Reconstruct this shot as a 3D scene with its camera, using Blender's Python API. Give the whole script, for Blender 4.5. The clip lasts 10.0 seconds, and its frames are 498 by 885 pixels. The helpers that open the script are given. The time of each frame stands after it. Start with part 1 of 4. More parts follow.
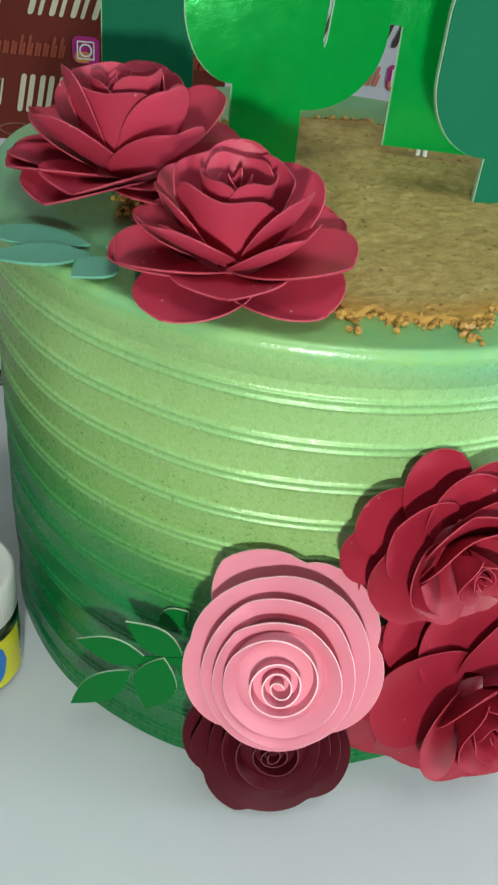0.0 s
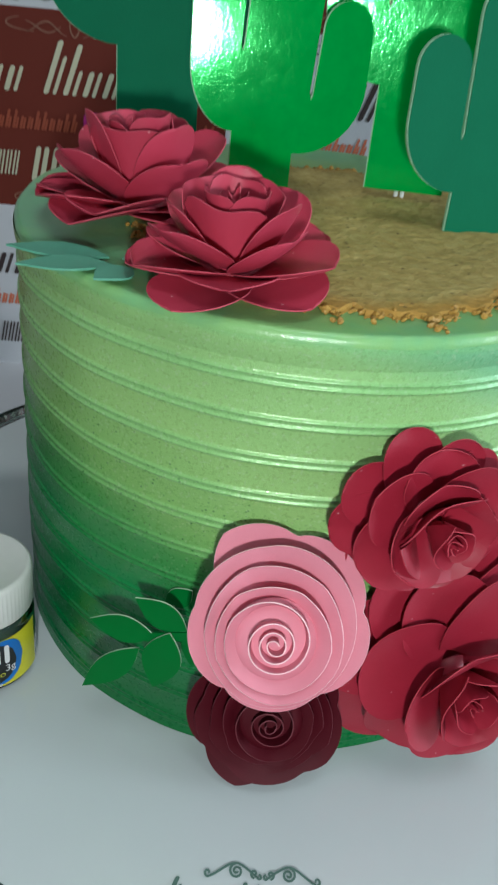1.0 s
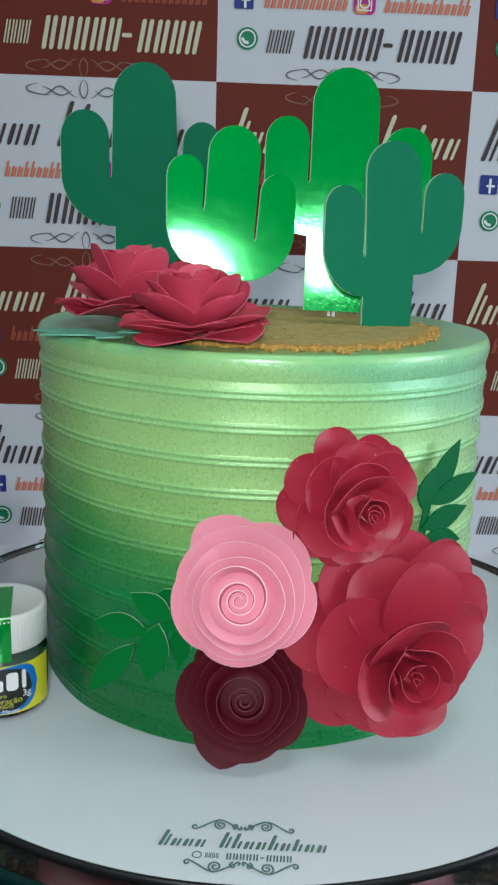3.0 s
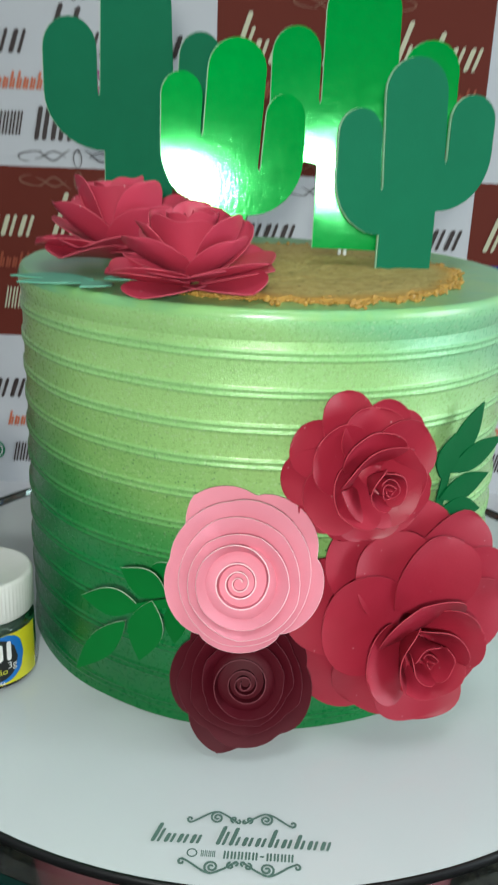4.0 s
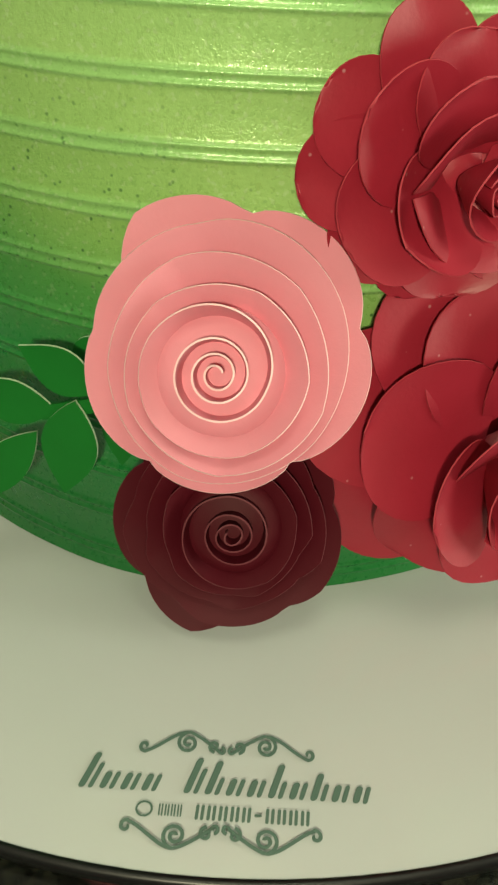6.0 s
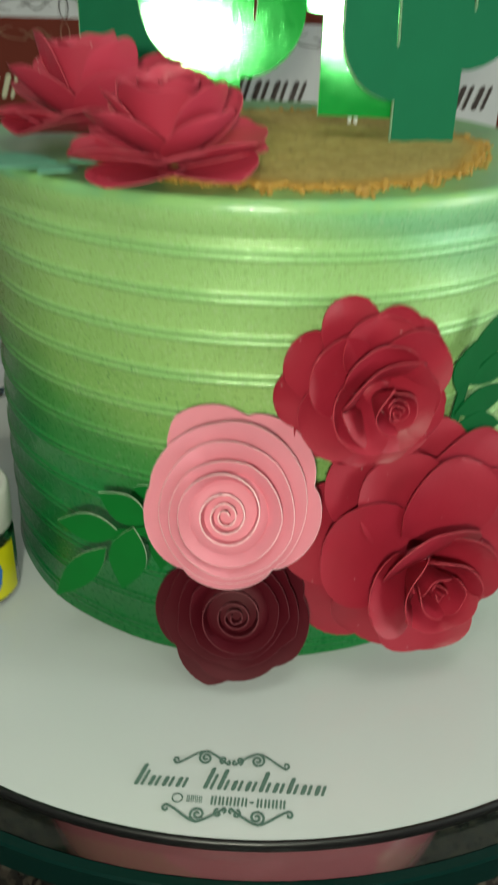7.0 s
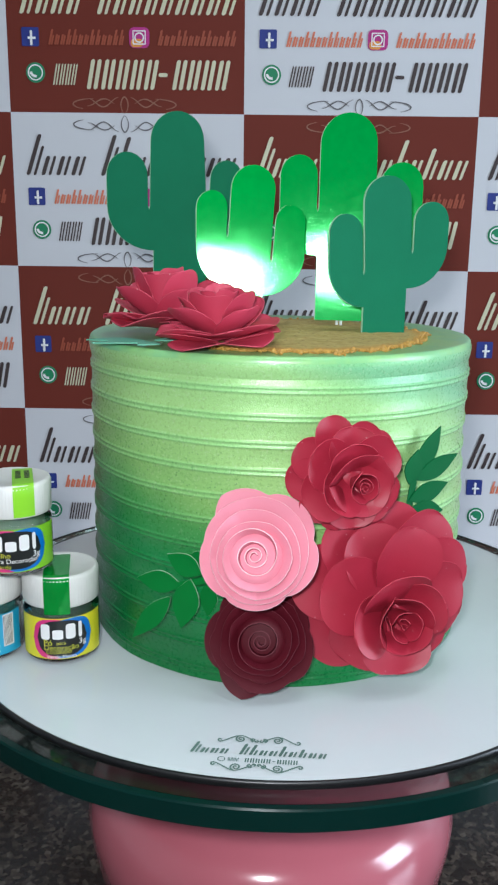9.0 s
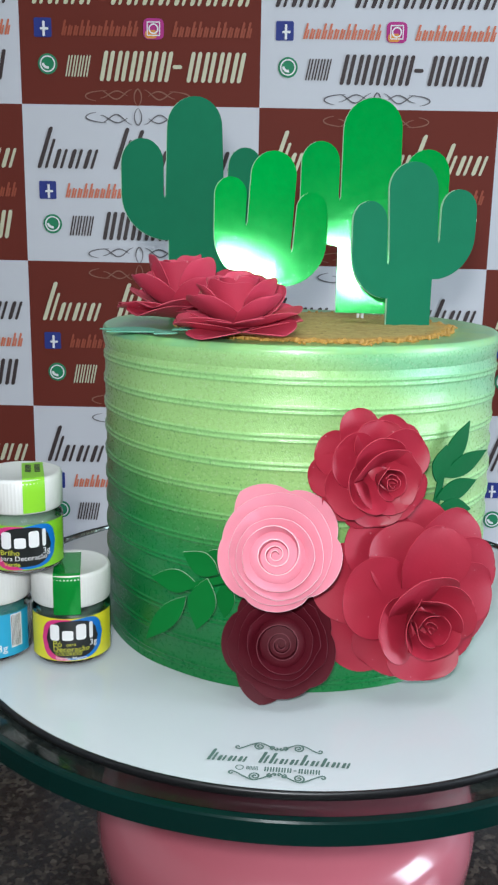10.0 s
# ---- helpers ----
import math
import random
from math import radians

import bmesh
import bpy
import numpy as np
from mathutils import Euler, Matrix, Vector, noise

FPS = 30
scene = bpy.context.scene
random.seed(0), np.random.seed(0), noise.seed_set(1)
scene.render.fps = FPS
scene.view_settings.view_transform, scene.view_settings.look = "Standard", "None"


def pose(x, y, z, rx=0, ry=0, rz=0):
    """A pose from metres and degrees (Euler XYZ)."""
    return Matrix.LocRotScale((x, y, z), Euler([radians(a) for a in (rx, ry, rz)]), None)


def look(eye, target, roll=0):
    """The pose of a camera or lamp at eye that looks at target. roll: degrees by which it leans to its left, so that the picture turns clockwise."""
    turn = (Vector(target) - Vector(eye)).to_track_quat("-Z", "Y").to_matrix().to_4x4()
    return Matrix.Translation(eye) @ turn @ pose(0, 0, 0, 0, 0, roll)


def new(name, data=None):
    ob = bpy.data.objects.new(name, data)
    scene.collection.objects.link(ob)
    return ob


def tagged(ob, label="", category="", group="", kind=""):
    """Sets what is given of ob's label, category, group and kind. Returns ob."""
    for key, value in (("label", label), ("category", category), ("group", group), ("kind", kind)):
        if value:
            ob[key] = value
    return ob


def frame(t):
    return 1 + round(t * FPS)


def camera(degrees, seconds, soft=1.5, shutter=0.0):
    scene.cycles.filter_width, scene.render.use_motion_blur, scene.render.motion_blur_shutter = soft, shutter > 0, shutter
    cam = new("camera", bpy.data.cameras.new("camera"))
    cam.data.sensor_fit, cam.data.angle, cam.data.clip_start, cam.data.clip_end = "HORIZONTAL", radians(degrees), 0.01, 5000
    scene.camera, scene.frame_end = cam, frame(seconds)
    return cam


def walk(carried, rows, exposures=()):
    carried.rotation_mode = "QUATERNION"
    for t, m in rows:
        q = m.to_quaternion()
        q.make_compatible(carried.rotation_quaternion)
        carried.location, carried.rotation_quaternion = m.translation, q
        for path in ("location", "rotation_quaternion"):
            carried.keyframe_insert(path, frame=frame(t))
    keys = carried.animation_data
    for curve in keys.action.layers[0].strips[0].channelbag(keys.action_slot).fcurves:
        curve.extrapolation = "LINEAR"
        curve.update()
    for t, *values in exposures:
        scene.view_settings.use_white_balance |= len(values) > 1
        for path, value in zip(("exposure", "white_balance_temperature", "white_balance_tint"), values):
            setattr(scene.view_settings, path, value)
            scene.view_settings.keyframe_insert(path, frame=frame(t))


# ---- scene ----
# The top of the cake board is z = 0 and the cake's axis is x = y = 0.
cam = camera(32.0, 10.0, soft=2.3, shutter=0.4)
PATH = [
    (0, (-0.0086, -0.2539, 0.2402), (-0.0136, -0.0137, 0.0605), 6.39),
    (0.5, (-0.0097, -0.2600, 0.2293), (-0.0127, -0.0153, 0.0558), 7.13),
    (1, (-0.0049, -0.2905, 0.2351), (-0.0127, -0.0346, 0.0788), 5.87),
    (1.5, (0.0096, -0.3298, 0.2369), (-0.0067, -0.0601, 0.1065), 3.91),
    (2, (0.0199, -0.3612, 0.2398), (-0.0009, -0.0819, 0.1321), 1.91),
    (2.5, (0.0222, -0.3818, 0.2160), (0.0009, -0.0936, 0.1353), 1.72),
    (2.7, (0.0228, -0.3874, 0.2005), (0.0019, -0.0970, 0.1280), 1.64),
    (3.8, (0.0172, -0.3696, 0.1868), (0.0012, -0.0824, 0.1019), 2.82),
    (4, (0.0190, -0.3537, 0.1994), (0.0000, -0.0717, 0.0987), 2.25),
    (4.5, (0.0189, -0.3211, 0.2049), (-0.0012, -0.0577, 0.0626), 2.03),
    (5, (0.0165, -0.2837, 0.1755), (0.0024, -0.0372, 0.0052), 2.65),
    (5.2, (0.0149, -0.2751, 0.1600), (0.0029, -0.0263, -0.0073), 3.26),
    (6.3, (0.0179, -0.2418, 0.1430), (-0.0005, 0.0020, -0.0308), 1.81),
    (6.5, (0.0197, -0.2538, 0.1586), (0.0007, -0.0135, -0.0199), 1.79),
    (7, (0.0244, -0.3169, 0.2006), (0.0019, -0.0542, 0.0575), 1.65),
    (7.5, (0.0186, -0.3611, 0.2191), (0.0002, -0.0833, 0.1075), 2.45),
    (8, (0.0205, -0.4110, 0.2253), (0.0009, -0.1251, 0.1367), 2.12),
    (8.5, (0.0349, -0.4322, 0.2189), (0.0054, -0.1449, 0.1378), 0.95),
    (9, (0.0378, -0.4530, 0.1988), (0.0039, -0.1632, 0.1291), 0.72),
    (9.5, (0.0290, -0.4483, 0.1944), (-0.0054, -0.1581, 0.1267), 1.33),
    (10, (0.0299, -0.4394, 0.1902), (-0.0059, -0.1494, 0.1223), 1.10),
]
EXPOSURES = [(0.0, -0.36, 6300, 4), (0.5, -0.48, 6200, 3), (1.0, -0.64, 5900, 3), (2.0, -0.55, 5800, 4), (2.7, -0.50, 5800, 5), (4.0, -0.30, 6200, 3), (4.7, -0.22, 6300, 1), (5.2, -0.2, 6700, 0), (6.3, -0.64, 9700, -8), (6.6, -0.64, 9700, -8), (7.0, -0.60, 7300, -5), (7.5, -0.50, 6100, 6), (8.5, -0.28, 5700, 9), (9.0, -0.11, 5800, 9), (10.0, -0.07, 5900, 9)]
walk(cam, [(t, look(eye, target, roll)) for t, eye, target, roll in PATH], EXPOSURES)

# ---- light ----
world = bpy.data.worlds.new("room_world")
scene.world = world
world.use_nodes = True
world.node_tree.nodes["Background"].inputs[0].default_value = (0.55, 0.62, 0.7, 1)
world.node_tree.nodes["Background"].inputs[1].default_value = 0.05


def area_lamp(name, m, size, size_y, watts, colour):
    data = bpy.data.lights.new(name, "AREA")
    data.shape, data.size, data.size_y, data.energy, data.color = "RECTANGLE", size, size_y, watts, colour
    ob = new(name, data)
    ob.matrix_world = m
    return ob


# the torch of the filming phone, the ceiling lamp, and daylight in the window
area_lamp("phone_torch", look((0.02, -0.475, 0.228), (0.0, 0.0, 0.09)), 0.024, 0.024, 1.9, (1.0, 0.97, 0.92))
area_lamp("ceiling_lamp_light", look((0.15, -0.55, 1.40), (0.1, -0.3, 0.0)), 0.5, 0.5, 4.5, (0.95, 1.0, 0.98))
area_lamp("window_light", look((1.42, -0.25, 0.35), (0.0, 0.0, 0.1)), 0.5, 0.7, 18.5, (0.86, 0.94, 1.0))


# ---- materials ----
class Nodes:
    """A node material with a Principled shader and short helpers."""

    def __init__(self, name, colour=(0.5, 0.5, 0.5), rough=0.5, metal=0.0, **more):
        self.mat = bpy.data.materials.new(name)
        self.mat.use_nodes = True
        self.tree = self.mat.node_tree
        self.bsdf = self.tree.nodes["Principled BSDF"]
        self.set("Base Color", (*colour, 1))
        self.set("Roughness", rough)
        self.set("Metallic", metal)
        for key, value in more.items():
            self.set(key.replace("_", " "), value)

    def set(self, key, value):
        if isinstance(value, bpy.types.NodeSocket):
            self.tree.links.new(value, self.bsdf.inputs[key])
        else:
            self.bsdf.inputs[key].default_value = value

    def node(self, kind, **inputs):
        n = self.tree.nodes.new(kind)
        for key, value in inputs.items():
            self.feed(n, key.replace("_", " "), value)
        return n

    def feed(self, n, key, value):
        socket = n.inputs[key]
        if isinstance(value, bpy.types.NodeSocket):
            self.tree.links.new(value, socket)
        else:
            socket.default_value = value

    def coords(self):
        return self.node("ShaderNodeTexCoord").outputs["Object"]

    def noise(self, scale, detail=4.0, rough=0.6, vector=None):
        return self.node("ShaderNodeTexNoise", Scale=scale, Detail=detail, Roughness=rough, Vector=vector or self.coords()).outputs["Fac"]

    def ramp(self, fac, stops):
        n = self.node("ShaderNodeValToRGB", Fac=fac)
        ramp = n.color_ramp
        while len(ramp.elements) < len(stops):
            ramp.elements.new(0.5)
        for e, (at, colour) in zip(ramp.elements, stops):
            e.position = at
            e.color = (*colour, 1) if len(colour) == 3 else colour
        return n.outputs["Color"]

    def math(self, op, a, b=0.0):
        n = self.tree.nodes.new("ShaderNodeMath")
        n.operation = op
        for k, value in enumerate((a, b)):
            if isinstance(value, bpy.types.NodeSocket):
                self.tree.links.new(value, n.inputs[k])
            else:
                n.inputs[k].default_value = value
        return n.outputs[0]

    def mix(self, fac, a, b, blend="MIX"):
        n = self.tree.nodes.new("ShaderNodeMix")
        n.data_type, n.blend_type = "RGBA", blend
        for socket, value in ((n.inputs[0], fac), (n.inputs[6], a), (n.inputs[7], b)):
            if isinstance(value, bpy.types.NodeSocket):
                self.tree.links.new(value, socket)
            else:
                socket.default_value = (*value, 1) if isinstance(value, tuple) and len(value) == 3 else value
        return n.outputs[2]

    def bump(self, height, strength=0.3, distance=0.001, coat=False):
        n = self.node("ShaderNodeBump", Strength=strength, Distance=distance, Height=height)
        self.set("Normal", n.outputs["Normal"])
        if coat:
            self.set("Coat Normal", n.outputs["Normal"])


def paper(name, colour, dark, rough=0.55, bump=0.15, sheen=0.0, shine=0.5, dust=0.0):
    n = Nodes(name, colour, rough)
    blotch = n.noise(60.0, 3.0)
    fibre = n.noise(900.0, 4.0)
    base = n.mix(n.math("MULTIPLY", blotch, 0.8), colour, dark)
    if dust:
        # stray specks of glitter and glue
        grains = n.node("ShaderNodeTexVoronoi", Scale=520.0, Vector=n.coords())
        pick = n.ramp(n.node("ShaderNodeSeparateXYZ", Vector=grains.outputs["Color"]).outputs[0], [(0.95, (0, 0, 0)), (0.96, (1, 1, 1))])
        grain = n.math("MULTIPLY", pick, n.ramp(grains.outputs["Distance"], [(0.12, (1, 1, 1)), (0.20, (0, 0, 0))]))
        base = n.mix(n.math("MULTIPLY", grain, dust), base, (0.8, 0.66, 0.66))
    n.set("Base Color", base)
    n.bump(fibre, bump, 0.0004)
    n.set("Specular IOR Level", shine)
    if sheen:
        n.set("Coat Weight", sheen)
        n.set("Coat Roughness", 0.35)
    return n.mat


def plain(name, colour, rough=0.5, metal=0.0, scale=120.0, amount=0.25, **more):
    n = Nodes(name, colour, rough, metal, **more)
    dark = tuple(c * 0.6 for c in colour)
    n.set("Base Color", n.mix(n.math("MULTIPLY", n.noise(scale, 3.0), amount), colour, dark))
    return n.mat


def frosting():
    n = Nodes("pearly_green_frosting", (0.3, 0.5, 0.2), 0.34)
    co = n.coords()
    xyz = n.node("ShaderNodeSeparateXYZ", Vector=co)
    x, y, z = xyz.outputs[0], xyz.outputs[1], xyz.outputs[2]
    wave = n.noise(18.0, 2.0)
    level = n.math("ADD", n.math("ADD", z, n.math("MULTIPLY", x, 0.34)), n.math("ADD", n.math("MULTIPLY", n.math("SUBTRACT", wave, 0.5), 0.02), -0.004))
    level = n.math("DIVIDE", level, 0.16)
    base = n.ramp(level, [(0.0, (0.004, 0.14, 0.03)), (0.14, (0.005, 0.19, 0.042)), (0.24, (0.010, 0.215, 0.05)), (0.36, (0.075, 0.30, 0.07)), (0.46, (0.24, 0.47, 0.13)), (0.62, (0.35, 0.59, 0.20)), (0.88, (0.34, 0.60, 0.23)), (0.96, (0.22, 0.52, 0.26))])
    # shade of the -x flank put into the colour: darker blue-green, stronger low down
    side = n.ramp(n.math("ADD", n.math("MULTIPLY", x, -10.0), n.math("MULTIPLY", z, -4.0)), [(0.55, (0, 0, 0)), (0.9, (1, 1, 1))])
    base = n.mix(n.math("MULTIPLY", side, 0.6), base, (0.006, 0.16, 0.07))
    # mint frosting shows on the raised double lines
    turn = n.math("ADD", n.math("MULTIPLY", x, 0.565 / 0.0960 * 0.12), n.math("MULTIPLY", y, 0.825 / 0.0960 * 0.12))
    phase = n.math("FRACT", n.math("ADD", n.math("DIVIDE", n.math("SUBTRACT", z, 0.0097 - 0.0119 * 4), 0.0119), turn))
    line = n.ramp(n.math("ABSOLUTE", n.math("SUBTRACT", phase, 0.5)), [(0.10, (1, 1, 1)), (0.19, (0, 0, 0))])
    line = n.math("MULTIPLY", line, n.ramp(level, [(0.30, (0, 0, 0)), (0.55, (0.40, 0.40, 0.40))]))
    base = n.mix(line, base, (0.25, 0.57, 0.22))
    # airbrush specks where the two greens meet
    speck = n.node("ShaderNodeTexVoronoi", Scale=520.0, Vector=co)
    dots = n.ramp(speck.outputs["Distance"], [(0.12, (1, 1, 1)), (0.23, (0, 0, 0))])
    gate = n.ramp(n.noise(260.0, 2.0), [(0.44, (0, 0, 0)), (0.56, (1, 1, 1))])
    zone = n.ramp(level, [(0.18, (0, 0, 0)), (0.33, (1, 1, 1)), (0.48, (0.9, 0.9, 0.9)), (0.60, (0.38, 0.38, 0.38)), (0.75, (0.12, 0.12, 0.12)), (1.0, (0.0, 0.0, 0.0))])
    amount = n.math("MULTIPLY", n.math("MULTIPLY", dots, gate), n.math("MULTIPLY", zone, 0.95))
    base = n.mix(amount, base, (0.03, 0.13, 0.03))
    dust = n.node("ShaderNodeTexVoronoi", Scale=1500.0, Vector=co)
    fleck = n.ramp(n.node("ShaderNodeSeparateXYZ", Vector=dust.outputs["Color"]).outputs[0], [(0.90, (0, 0, 0)), (0.93, (1, 1, 1))])
    fleck = n.math("MULTIPLY", fleck, n.ramp(level, [(0.2, (0.12, 0.12, 0.12)), (0.5, (1, 1, 1))]))
    base = n.mix(n.math("MULTIPLY", fleck, 0.2), base, (0.62, 0.74, 0.50))
    grit = n.ramp(n.noise(800.0, 3.0, 0.7), [(0.36, (0.11, 0.11, 0.11)), (0.56, (0, 0, 0))])
    base = n.mix(grit, base, (0.05, 0.20, 0.03))
    n.set("Base Color", base)
    fine = n.noise(1500.0, 3.0)
    n.set("Roughness", n.ramp(n.noise(700.0, 2.0), [(0.3, (0.22, 0.22, 0.22)), (0.7, (0.42, 0.42, 0.42))]))
    n.set("Specular IOR Level", 0.35)
    n.set("Coat Weight", 0.5)
    n.set("Coat Roughness", 0.15)
    n.set("Metallic", 0.10)
    soft = n.noise(120.0, 3.0)
    n.bump(n.math("ADD", n.math("MULTIPLY", fine, 0.75), n.math("MULTIPLY", soft, 0.7)), 0.24, 0.0009, True)
    return n.mat


def foil(name, colour, coat=0.2):
    n = Nodes(name, colour, 0.15, 0.30, Coat_Weight=coat, Coat_Roughness=0.03)
    patch = n.noise(210.0, 5.0, 0.7)
    n.set("Base Color", n.mix(n.ramp(patch, [(0.36, (0, 0, 0)), (0.64, (1, 1, 1))]), colour, tuple(c * 1.1 for c in colour)))
    n.set("Roughness", n.ramp(patch, [(0.35, (0.07, 0.07, 0.07)), (0.65, (0.095, 0.095, 0.095))]))
    # slack, slightly crumpled sheet with a fine tooth
    n.bump(n.math("ADD", n.math("MULTIPLY", n.noise(30.0, 1.0), 0.8), n.math("MULTIPLY", n.noise(620.0, 3.0, 0.7), 0.27)), 0.13, 0.0011, True)
    return n.mat


def granite():
    n = Nodes("dark_granite", (0.05, 0.05, 0.05), 0.22)
    v = n.node("ShaderNodeTexVoronoi", Scale=320.0, Vector=n.coords())
    grain = n.mix(0.55, v.outputs["Color"], n.noise(120.0, 6.0, 0.75))
    value = n.node("ShaderNodeRGBToBW", Color=grain).outputs[0]
    n.set("Base Color", n.ramp(value, [(0.25, (0.008, 0.008, 0.008)), (0.50, (0.026, 0.024, 0.021)), (0.64, (0.075, 0.064, 0.05)), (0.8, (0.15, 0.135, 0.11))]))
    return n.mat


def mint():
    n = Nodes("mint_frosting", (0.20, 0.51, 0.26), 0.36, Coat_Weight=0.5, Coat_Roughness=0.18)
    base = n.mix(n.math("MULTIPLY", n.noise(60.0, 3.0), 0.4), (0.20, 0.52, 0.25), (0.13, 0.36, 0.17))
    # yellow-green overspray from the side
    spray = n.ramp(n.noise(28.0, 4.0, 0.65), [(0.40, (0, 0, 0)), (0.62, (0.8, 0.8, 0.8))])
    base = n.mix(spray, base, (0.29, 0.54, 0.17))
    n.set("Base Color", base)
    n.bump(n.math("ADD", n.noise(90.0, 3.0), n.math("MULTIPLY", n.noise(1300.0, 3.0), 0.3)), 0.35, 0.0010, True)
    return n.mat


def crumbs():
    n = Nodes("biscuit_crumb", (0.35, 0.2, 0.07), 0.85)
    co = n.coords()
    tone = n.ramp(n.noise(230.0, 5.0, 0.7), [(0.28, (0.33, 0.23, 0.060)), (0.5, (0.45, 0.33, 0.10)), (0.75, (0.56, 0.43, 0.16))])
    xyz = n.node("ShaderNodeSeparateXYZ", Vector=co)
    far = n.math("POWER", n.math("ADD", n.math("POWER", n.math("ABSOLUTE", n.math("DIVIDE", xyz.outputs[0], 0.0640)), 2.0), n.math("POWER", n.math("ABSOLUTE", n.math("DIVIDE", xyz.outputs[1], 0.0745)), 2.0)), 0.5)
    far = n.math("ADD", far, n.math("MULTIPLY", n.math("SUBTRACT", n.noise(160.0, 2.0), 0.5), 0.10))
    # moist orange rim, dry sandy middle with small dark pits
    tone = n.mix(n.ramp(far, [(0.86, (0, 0, 0)), (0.96, (0.85, 0.85, 0.85))]), tone, (0.50, 0.27, 0.045))
    pits = n.node("ShaderNodeTexVoronoi", Scale=330.0, Vector=co)
    pit = n.math("MULTIPLY", n.ramp(pits.outputs["Distance"], [(0.12, (1, 1, 1)), (0.26, (0, 0, 0))]), n.ramp(n.noise(150.0, 2.0), [(0.46, (0, 0, 0)), (0.56, (1, 1, 1))]))
    tone = n.mix(n.math("MULTIPLY", pit, 0.7), tone, (0.09, 0.05, 0.012))
    n.set("Base Color", tone)
    v = n.node("ShaderNodeTexVoronoi", Scale=420.0, Vector=co)
    n.bump(n.math("ADD", v.outputs["Distance"], n.noise(900.0, 4.0)), 0.5, 0.0007)
    return n.mat


M_FROST = frosting()
M_MINT = mint()
M_CRUMB = crumbs()
M_CRUMB_EDGE = plain("toasted_crumb", (0.50, 0.28, 0.05), 0.5, scale=300.0, amount=0.9)
M_RED = paper("crimson_card", (0.55, 0.056, 0.105), (0.43, 0.030, 0.064), 0.5, shine=0.45, dust=0.6)
M_RED_DEEP = paper("deep_red_card", (0.38, 0.020, 0.046), (0.27, 0.010, 0.025), 0.46, shine=0.45, dust=0.25)
M_PINK = paper("rose_pink_card", (0.75, 0.285, 0.36), (0.65, 0.21, 0.28), 0.65, shine=0.3)
M_MAROON = paper("maroon_card", (0.080, 0.003, 0.010), (0.055, 0.002, 0.007), 0.6, shine=0.2)
M_CACTUS = paper("bottle_green_card", (0.009, 0.165, 0.078), (0.006, 0.135, 0.062), 0.7, shine=0.2)
M_CORE = paper("pale_mint_card_edge", (0.36, 0.60, 0.40), (0.28, 0.5, 0.33), 0.7)
M_FOIL = foil("green_foil_card", (0.006, 0.40, 0.050))
M_FOIL_TALL = foil("green_foil_sheet", (0.006, 0.37, 0.050))
M_LEAF = paper("leaf_green_card", (0.005, 0.165, 0.026), (0.004, 0.12, 0.018), 0.6, shine=0.15)
M_LEAF_DARK = paper("dark_leaf_card", (0.005, 0.115, 0.032), (0.003, 0.08, 0.022), 0.6, shine=0.15)
EDGES = {
    M_RED: plain("cut_edge_red", (0.54, 0.07, 0.11), 0.7),
    M_RED_DEEP: plain("cut_edge_deep_red", (0.44, 0.035, 0.06), 0.7),
    M_PINK: plain("cut_edge_pink", (0.90, 0.58, 0.62), 0.7),
    M_MAROON: plain("cut_edge_maroon", (0.14, 0.02, 0.032), 0.7),
    M_LEAF: plain("cut_edge_leaf", (0.45, 0.60, 0.42), 0.7),
}
M_MINT_LEAF = paper("mint_leaf_card", (0.15, 0.45, 0.31), (0.11, 0.36, 0.24), 0.55)
M_BOARD = plain("white_laminate", (0.56, 0.60, 0.61), 0.13, scale=30.0, amount=0.12)
M_BLACK = plain("black_edge_band", (0.008, 0.008, 0.009), 0.35)
M_GREY_PRINT = plain("grey_green_print", (0.10, 0.18, 0.15), 0.4)
M_GRANITE = granite()
M_PINK_METAL = plain("pink_lacquer", (0.53, 0.14, 0.18), 0.2, scale=20.0, amount=0.2, Coat_Weight=0.6, Coat_Roughness=0.1)
M_BROWN = plain("brown_print", (0.150, 0.028, 0.018), 0.6, scale=8.0, amount=0.3, Specular_IOR_Level=0.15)
M_WHITE = plain("white_print", (0.60, 0.60, 0.63), 0.6, scale=8.0, amount=0.15, Specular_IOR_Level=0.2)
M_CREAM = plain("cream_ink", (0.60, 0.58, 0.40), 0.5)
M_DARKINK = plain("dark_brown_ink", (0.045, 0.028, 0.028), 0.5)
M_ORANGE = plain("salmon_ink", (0.62, 0.17, 0.09), 0.5)
M_ORANGE_DIM = plain("rust_ink", (0.30, 0.055, 0.022), 0.5)
M_TAN = plain("tan_ink", (0.24, 0.10, 0.06), 0.5)
M_GREYINK = plain("grey_ink", (0.12, 0.11, 0.12), 0.5)
M_BLUE = plain("blue_ink", (0.015, 0.03, 0.22), 0.5)
M_ICON_GREEN = plain("green_ink", (0.01, 0.22, 0.09), 0.5)
M_MAGENTA = plain("magenta_ink", (0.45, 0.02, 0.22), 0.5)
M_YELLOWINK = plain("amber_ink", (0.75, 0.30, 0.05), 0.5)
M_PAPERWHITE = plain("white_ink", (0.8, 0.8, 0.8), 0.5)
M_WALL = plain("white_wall_paint", (0.72, 0.72, 0.70), 0.6, scale=6.0, amount=0.15)
M_LEDGE = plain("white_marble", (0.68, 0.66, 0.68), 0.3, scale=14.0, amount=0.25)
